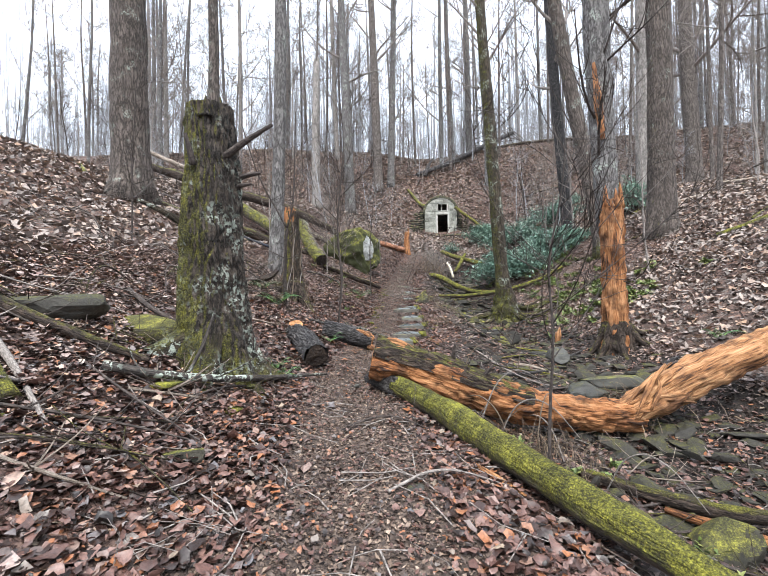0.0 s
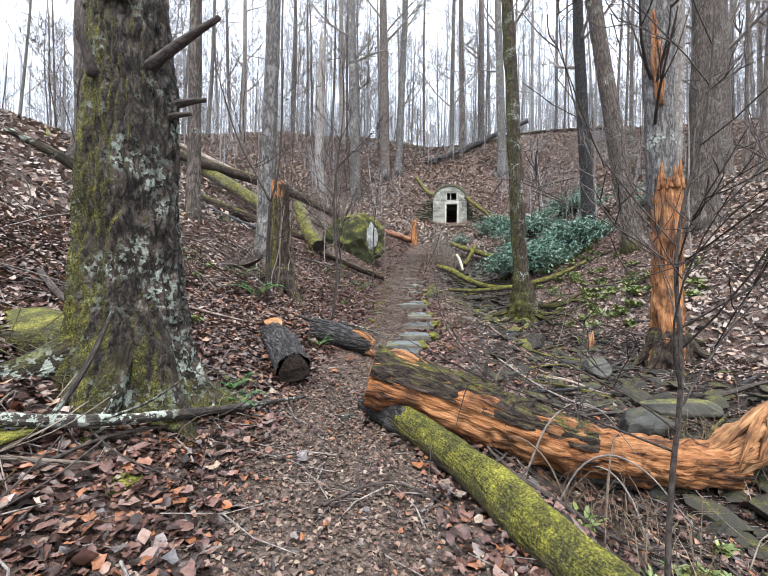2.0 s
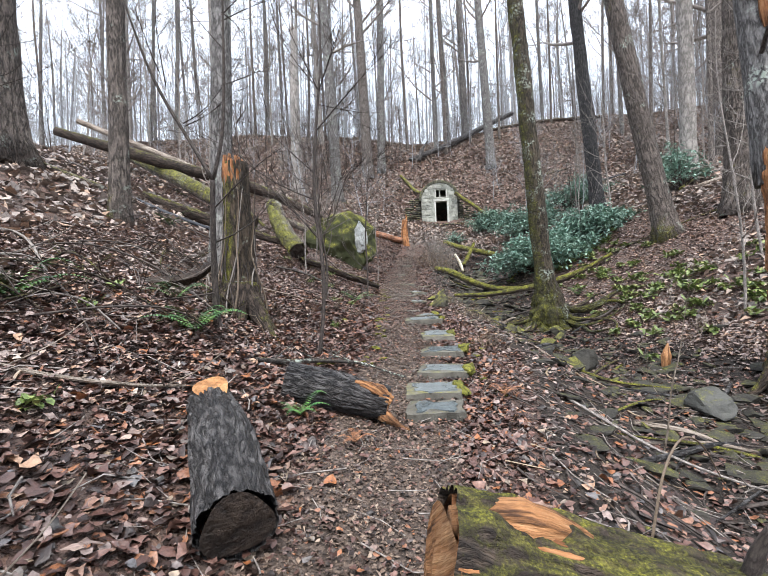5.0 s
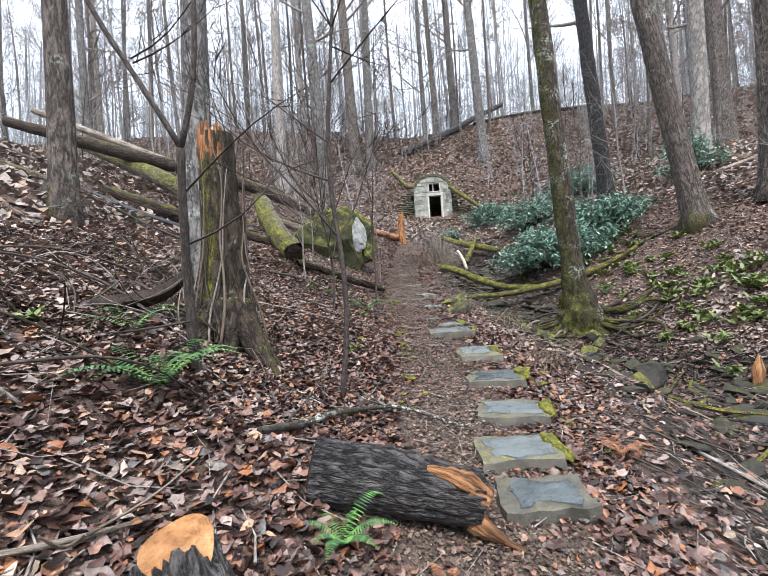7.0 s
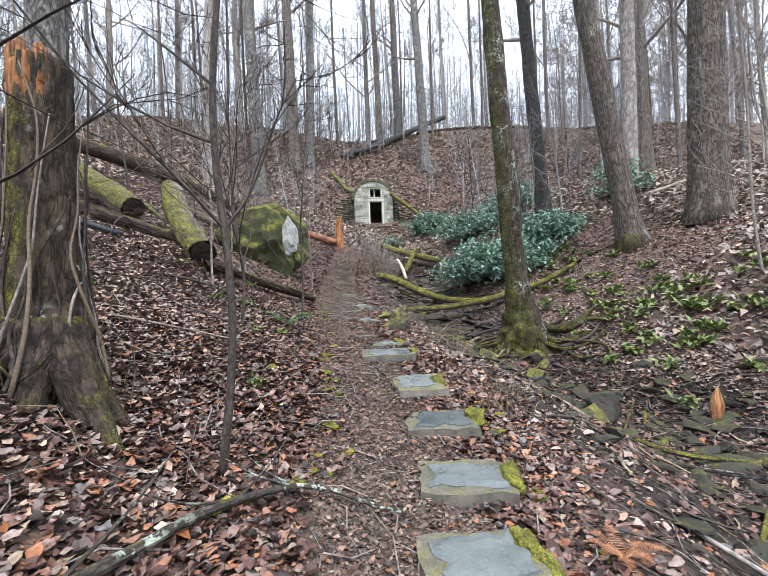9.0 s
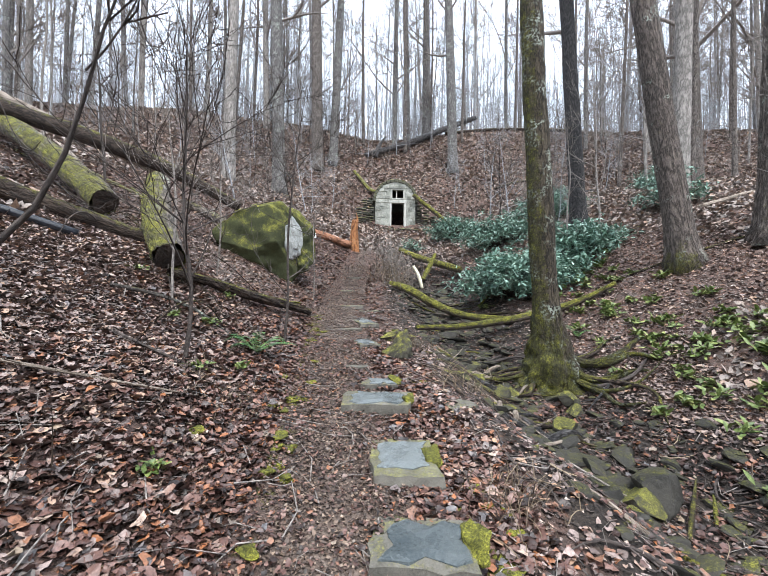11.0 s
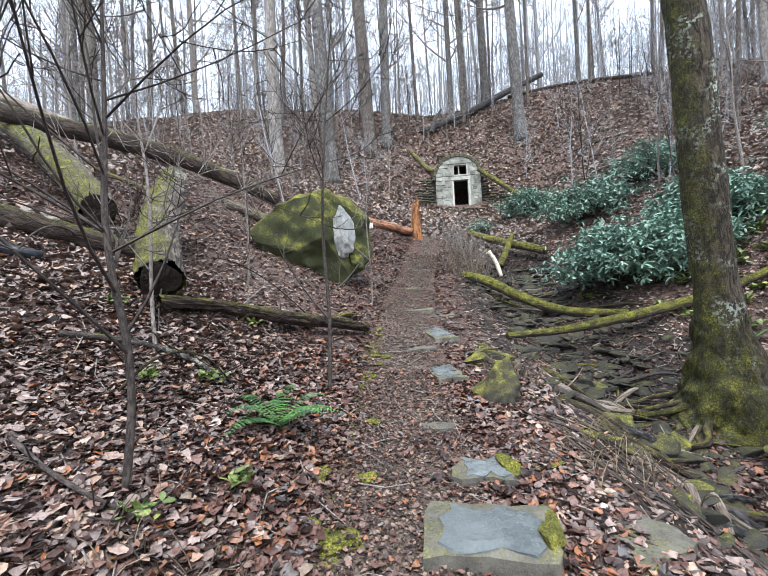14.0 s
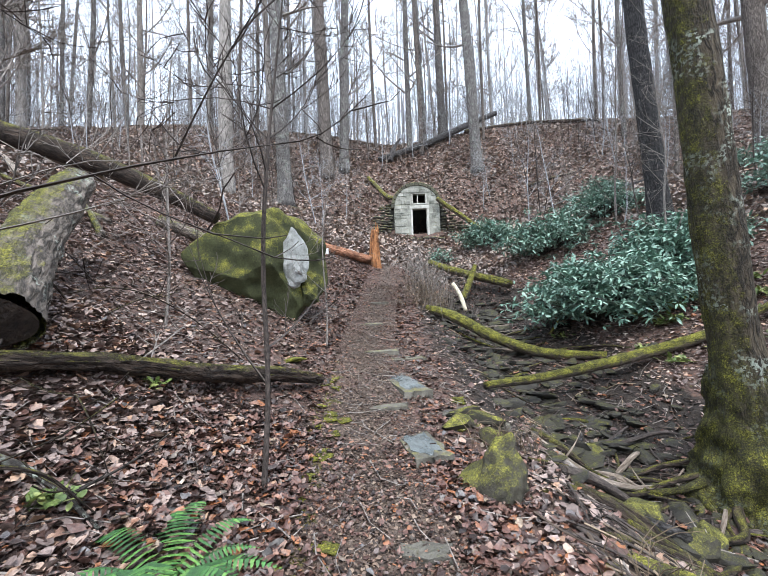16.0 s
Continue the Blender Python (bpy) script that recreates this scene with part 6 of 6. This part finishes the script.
for k, (x, y, a, l) in enumerate(((.95, 4.15, .3, .9), (1.25, 4.05, 2.6, .8), (1.1, 3.95, -.4, .7), (1.5, 4.2, 1.0, .9), (1.75, 4.1, 2.2, .7), (.85, 5.2, .6, .8), (1.9, 3.6, -.8, .7))):
    z = gz(x, y)
    cane = part("bramble_cane", tube([(x, y, z - .02), (x + math.cos(a) * l * .25, y + math.sin(a) * l * .25, z + l * .55), (x + math.cos(a) * l * .6, y + math.sin(a) * l * .6, z + l * .6), (x + math.cos(a) * l, y + math.sin(a) * l, z + l * .12)], [.007, .006, .003], 6, 24, .1, .05, k), (M_TWIG, M_GRASS)[k % 2])
    tagged(cane, "thin arching bramble cane by the rotten log", "bramble", "bramble canes")
strip = part("wood_strip", tube([(.72, 2.75, gz(.72, 2.75) + .02), (.84, 2.6, gz(.84, 2.6) + .03), (.98, 2.42, gz(.98, 2.42) + .02)], [.012, .02, .008], 8, 10, .2, .05, 1), M_WOOD_TAN)
tagged(strip, "orange strip of split wood on the ground", "wood strip")


def herb(seed):
    rng = np.random.RandomState(seed)
    e = empty("ground_plant", "small bright green leafy plant in the dead leaves", "plant", "green plants of the bank")

    def rosette(m):
        a = rng.uniform(0, 6.28, m)
        return rng.normal(0, .05, (m, 3)) * np.array([1, 1, .3]) + np.array([0, 0, .06]), np.stack([np.cos(a), np.sin(a), np.full(m, .5)], 1)

    part("leaves", leaf_cloud(26, rosette, .11, .02, rng, .1), M_PLANT, e)
    return e


HERBS = [herb(k) for k in range(4)]
for k, h_ in enumerate(HERBS):
    h_.matrix_world = pose(4.6 + .2 * k, 12.2 + .3 * k, gz(4.6 + .2 * k, 12.2 + .3 * k))
rng = np.random.RandomState(13)
for k in range(120):
    x, y = rng.normal(5.0, .75), rng.uniform(9.5, 17)
    copy_thing(HERBS[k % 4], pose(x, y, gz(x, y), 0, 0, rng.uniform(0, 360)) @ Matrix.Scale(1.25, 4))
for k in range(26):
    x, y = (rng.uniform(1.2, 2.4), rng.uniform(2.5, 4.2)) if k % 2 else (rng.uniform(-3, -1.2), rng.uniform(4, 12))
    copy_thing(HERBS[k % 4], pose(x, y, gz(x, y), 0, 0, rng.uniform(0, 360)) @ Matrix.Scale(.7, 4))

chip = part("wood_chip", tube([(3.3, 9.2, gz(3.3, 9.2)), (3.33, 9.22, gz(3.3, 9.2) + .2), (3.38, 9.25, gz(3.3, 9.2) + .36)], [.05, .07, .01], 8, 8, .15, .1, 2), M_WOOD_TAN)
tagged(chip, "bright orange split of wood standing in the creek bed", "wood chip")
pm, pn, pb = mat("black_plastic", .35)
pn.links.new(ramp(pn, noise_tex(pn, place_out(pn), 30), ((.3, (.008, .009, .012)), (.7, (.03, .032, .04)))), pb.inputs["Base Color"])
pipe = part("drain_pipe", tube([(-5.6, 10.2, gz(-5.6, 10.2) + .06), (-4.5, 10.7, gz(-4.5, 10.7) + .06), (-3.5, 11.3, gz(-3.5, 11.3) + .04)], [.05, .05], 14, 20), pm)
tagged(pipe, "black plastic pipe lying in the leaves", "pipe")

# moss cushions by the path and round the roots
rng = np.random.RandomState(3)
for k, (x, y, s_) in enumerate(((-.78, 9.3, .15), (-.75, 8.85, .13), (-.8, 9.75, .10), (-.7, 10.6, .09), (-.75, 11.3, .10), (-.68, 8.3, .08), (-1.1, 7.3, .13), (-.85, 12.2, .12), (-1.2, 9.0, .09), (-.9, 13.0, .13), (-1.5, 14.0, .2),
                                (.48, 7.6, .12), (.55, 8.3, .12), (.6, 7.1, .08), (-1.0, 2.9, .14), (-1.5, 2.8, .16), (.7, 11.2, .10), (1.3, 10.9, .1), (-1.75, 1.75, .16))):
    o = part("moss_patch", rock_geo((s_, s_ * .8, .035), 500 + k, .35, 3), M_MOSS)
    o.matrix_world = pose(x, y, gz(x, y) + .004, 0, 0, rng.uniform(0, 360))
    tagged(o, "bright yellow-green moss cushion on the earth", "moss", "moss cushions")

for k in range(54):
    y = rng.uniform(7.2, 14.0)
    x, s_ = float(path_x(y)) - .44 + rng.normal(0, .10) if k % 3 else float(path_x(y)) + .95 + rng.normal(0, .12), rng.uniform(.04, .12)
    o = part("moss_patch", rock_geo((s_, s_ * rng.uniform(.6, 1.6), .022), 560 + k, .5, 3), M_MOSS)
    o.matrix_world = pose(x, y, gz(x, y) + .004, 0, 0, rng.uniform(0, 360))
    tagged(o, "bright yellow-green moss cushion on the earth", "moss", "moss cushions")


# dry stalks
def stalks():
    rng, out = np.random.RandomState(14), []
    spots = [(.65, 18.6, .5, 130, 1.0), (1.1, 19.5, .5, 90, .9), (.75, 8.8, .3, 90, .22), (1.0, 11.0, .35, 110, .25), (-1.3, 3.5, .5, 30, .3), (1.6, 4.0, .5, 110, .35), (.65, 12.6, .3, 60, .35), (-1.15, 9.5, .35, 60, .18), (3.0, 5.5, .7, 120, .4), (-2.2, 7.8, .6, 60, .4)]
    for cx, cy, s_, n, l in spots:
        for _ in range(n):
            x, y = cx + rng.normal(0, s_ * .5), cy + rng.normal(0, s_ * .5)
            a, h = rng.uniform(0, 6.28), l * rng.uniform(.4, 1.1)
            z = gz(x, y)
            t = rng.uniform(.2, 1.2)
            out.append(tube([(x, y, z), (x + math.cos(a) * h * t * .3, y + math.sin(a) * h * t * .3, z + h * .6), (x + math.cos(a) * h * t, y + math.sin(a) * h * t, z + h * rng.uniform(.6, 1))], [.004, .0015], 3, 3, caps=False))
    tagged(part("dry_stalks", join_geo(out), M_GRASS), "tufts of dry tan grass and weed stalks", "grass", kind="stuff")


stalks()


def weed_clump():
    rng, out = np.random.RandomState(15), []
    for _ in range(150):
        x, y = 1.0 + rng.normal(0, .45), 20.5 + rng.normal(0, 1.0)
        a, h, z = rng.uniform(0, 6.28), rng.uniform(.5, 1.5), gz(x, y)
        t = rng.uniform(.1, .7)
        out.append(tube([(x, y, z), (x + math.cos(a) * h * t * .4, y + math.sin(a) * h * t * .4, z + h * .6), (x + math.cos(a) * h * t, y + math.sin(a) * h * t, z + h * rng.uniform(.7, 1))], [.007, .003], 3, 3, caps=False))
    tagged(part("weed_stalks", join_geo(out), M_TWIG), "clump of tall pale dead weed stalks by the path", "weeds", kind="stuff")


weed_clump()


# ---- fallen twigs and leaves ----
def twig_litter():
    rng, out = np.random.RandomState(4), []
    for _ in range(4200):
        y = rng.uniform(.8, 20)
        x = rng.uniform(-6.5, 6.5)
        a, l, r = rng.uniform(0, 6.28), rng.uniform(.08, .5), rng.uniform(.0015, .006)
        p = []
        for q in (-.5, 0, .5):
            u, w = x + math.cos(a + q * .5) * l * q, y + math.sin(a + q * .5) * l * q
            p.append((u, w, gz(u, w) + .012 + rng.uniform(0, .03)))
        out.append(tube(p, [r, r * .6], 4, 2, caps=False))
    tagged(part("twig_litter", join_geo(out), M_TWIG), "thin dead twigs scattered over the leaves", "twigs", kind="stuff")


twig_litter()


def creek_debris():
    """Washed-up dark sticks, bark strips and slate flakes between the steps and the creek."""
    rng, dark, tan, flakes = np.random.RandomState(31), [], [], []
    for k in range(3000):
        y = rng.uniform(1.5, 18)
        x = rng.uniform(float(brink_x(y)) - .75, float(creek_x(y)) + .8)
        a, l, r = rng.normal(-.6, 1.1), rng.uniform(.04, .34) * (1 if k % 9 else 2.0), rng.uniform(.002, .009) * (1 if k % 9 else 1.6)
        p = []
        for q in (-.5, 0, .5):
            u, w = x + math.cos(a + q * .5) * l * q, y + math.sin(a + q * .5) * l * q
            p.append((u, w, gz(u, w) + .01 + rng.uniform(0, .035)))
        (dark if rng.uniform() < .85 else tan).append(tube(p, [r, r * .6], 4, 3, .2, .05, k, caps=False))
    for k in range(26):
        x, y = rng.normal(1.0, .22), rng.normal(11.0, .35)
        a, l, r = rng.normal(-.9, .4), rng.uniform(.3, .9), rng.uniform(.003, .011)
        p = [(x + math.cos(a) * l * q, y + math.sin(a) * l * q, gz(x + math.cos(a) * l * q, y + math.sin(a) * l * q) + .03 + rng.uniform(0, .05)) for q in (-.5, 0, .5)]
        (tan if k % 3 == 0 else dark).append(tube(p, [r, r * .6], 5, 5, .2, .05, k, caps=False))
    tagged(part("dark_twig_litter", join_geo(dark), M_TWIG_DARK), "dark wet sticks washed up beside the creek", "twigs", kind="stuff")
    tagged(part("pale_twig_litter", join_geo(tan), M_GRASS), "heaped tan sticks and stalks beside the creek", "twigs", kind="stuff")


creek_debris()


def leaf_points(n, L, rng):
    """Outline points of n curled, wavy leaves of length L about the origin, with the middle last."""
    W = L * rng.uniform(.2, .44, n)
    curl, fold, twist = rng.normal(.03, .32, n), rng.normal(.14, .3, n), rng.normal(0, .35, n)
    z0 = np.zeros(n)
    pts = []
    for a, w in ((-.55, 0), (-.3, .8), (.02, 1.0), (.32, .72), (.52, 0), (.32, -.72), (.02, -1.0), (-.3, -.8)):
        pts.append((a * L, w * W, (abs(w) * fold + twist * w * a * 2) * W + curl * L * a * a * 1.3))
    pts.append((z0, z0, z0))
    q = np.stack([np.stack(p, 1) for p in pts], 1)
    return q + rng.normal(0, .075, q.shape) * np.reshape(L, (-1, 1, 1))


LEAF_FACES = np.array([[8, k, (k + 1) % 8] for k in range(8)])


def turned(p, rng, tilt):
    n = len(p)
    a, b, c = rng.uniform(0, 2 * np.pi, n), rng.normal(0, tilt, n), rng.normal(0, tilt, n)
    x, y, z = p[..., 0], p[..., 1], p[..., 2]
    y, z = y * np.cos(b)[:, None] - z * np.sin(b)[:, None], y * np.sin(b)[:, None] + z * np.cos(b)[:, None]
    x, z = x * np.cos(c)[:, None] + z * np.sin(c)[:, None], -x * np.sin(c)[:, None] + z * np.cos(c)[:, None]
    return np.stack([x * np.cos(a)[:, None] - y * np.sin(a)[:, None], x * np.sin(a)[:, None] + y * np.cos(a)[:, None], z], -1)


def litter_mesh(name, label, p, faces, material):
    n, m = p.shape[:2]
    me = bpy.data.meshes.new(name)
    f = (faces[None] + (np.arange(n) * m)[:, None, None]).reshape(-1, 3)
    me.vertices.add(n * m)
    me.vertices.foreach_set("co", p.reshape(-1).astype(np.float32))
    me.loops.add(len(f) * 3)
    me.loops.foreach_set("vertex_index", f.ravel().astype(np.int32))
    me.polygons.add(len(f))
    me.polygons.foreach_set("loop_start", np.arange(0, len(f) * 3, 3, dtype=np.int32))
    me.polygons.foreach_set("loop_total", np.full(len(f), 3, dtype=np.int32))
    me.update(calc_edges=True)
    me.validate()
    me.shade_smooth()
    me.materials.append(material)
    tagged(new(name, me), label, "leaves", kind="stuff")


def covered(x, y, rng):
    """True where leaves lie: thinner on the path and in the creek, none under the springhouse."""
    n = len(x)
    bare = np.clip(1.25 - np.abs(x - path_x(y)) / np.interp(y, [0, 6, 9, 20], [.8, .55, .42, .36]), 0, 1) * np.interp(y, [0, 8, 13, 20], [.6, .62, .5, .4]) * (y < 27)
    wet = np.clip(1.2 - np.maximum(brink_x(y) - .5 - x, x - creek_x(y) - .9) / .5, 0, 1) * np.interp(y, [2, 5, 7, 11, 13], [.5, .72, .82, .76, .58]) * (y < 24)
    clump = soft_noise(x, y, .6, 9) * .5
    return (rng.uniform(0, 1, n) > bare) & (rng.uniform(0, 1, n) > wet) & (rng.uniform(0, 1, n) > clump + .1) & ~((np.abs(x - HOUSE_X) < 1.35) & (y > HOUSE_Y - .2) & (y < HOUSE_Y + 2.8))


def leaf_litter():
    rng = np.random.RandomState(6)
    n = 350000
    y = np.r_[rng.uniform(.3, 12.5, n * 13 // 20), rng.uniform(8, 24, n - n * 13 // 20)]
    x = rng.uniform(-1, 1, n) * np.where(y < 12.5, 4.4, 8.0) + .2
    k = covered(x, y, rng)
    x, y = x[k], y[k]
    n = len(x)
    L = (.020 + .062 * rng.uniform(0, 1, n) ** 1.5) * np.interp(y, [8, 22], [1, 1.4]) * np.where(np.abs(x - path_x(y)) < .45, .5, 1)
    p = turned(leaf_points(n, L, rng), rng, .25)
    p += np.stack([x, y, height(x, y) + rng.uniform(.002, .035, n)], 1)[:, None, :]
    dry = rng.uniform(0, 1, n) < np.interp(np.abs(x - path_x(y)) * np.interp(y, [3, 12], [.7, 1.3]), [.7, 1.6, 3.4], [.0, .5, .95]) * ((x < brink_x(y) - .3) | (x > creek_x(y) + 1.0))
    litter_mesh("leaf_litter", "wet brown and russet dead leaves covering the ground", p[~dry], LEAF_FACES, M_LEAF)
    litter_mesh("dry_leaf_litter", "drier pale brown dead leaves on the banks", p[dry], LEAF_FACES, M_LEAF_DRY)
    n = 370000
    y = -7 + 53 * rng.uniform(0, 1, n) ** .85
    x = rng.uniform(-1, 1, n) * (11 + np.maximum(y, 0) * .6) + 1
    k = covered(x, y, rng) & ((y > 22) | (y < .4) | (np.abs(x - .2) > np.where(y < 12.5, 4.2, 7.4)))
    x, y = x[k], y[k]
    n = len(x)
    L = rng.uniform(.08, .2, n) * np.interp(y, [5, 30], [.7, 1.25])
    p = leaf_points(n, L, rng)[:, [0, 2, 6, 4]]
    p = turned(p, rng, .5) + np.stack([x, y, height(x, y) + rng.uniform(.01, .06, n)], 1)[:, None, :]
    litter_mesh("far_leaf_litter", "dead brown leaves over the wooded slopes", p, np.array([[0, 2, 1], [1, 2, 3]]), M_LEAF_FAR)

    n = 70000
    y = rng.uniform(.4, 20, n)
    x = path_x(y) + rng.normal(0, .42, n)
    p = turned(leaf_points(n, rng.uniform(.012, .034, n), rng)[:, [0, 2, 6, 4]], rng, .3)
    p += np.stack([x, y, height(x, y) + rng.uniform(.002, .014, n)], 1)[:, None, :]
    litter_mesh("path_litter", "trodden scraps of brown leaf and bark on the path", p, np.array([[0, 2, 1], [1, 2, 3]]), M_LEAF_SCRAP)


leaf_litter()

# larger leaves that can be told apart beside the path
rng = np.random.RandomState(21)
LEAF_SHAPES = []
for k in range(10):
    me = bpy.data.meshes.new("leaf")
    me.from_pydata([tuple(v) for v in leaf_points(1, np.array([.085]), rng)[0]], [], LEAF_FACES.tolist())
    me.materials.append(M_LEAF_ONE)
    LEAF_SHAPES.append(me)
for k in range(290):
    y = rng.uniform(1.2, 12.5)
    x = float(path_x(y)) + rng.choice([-1, 1]) * rng.uniform(.15, 1.7)
    o = new("leaf", LEAF_SHAPES[k % 10])
    o.matrix_world = pose(x, y, gz(x, y) + .035, rng.normal(0, 14), rng.normal(0, 14), rng.uniform(0, 360))
    o.parent = ground
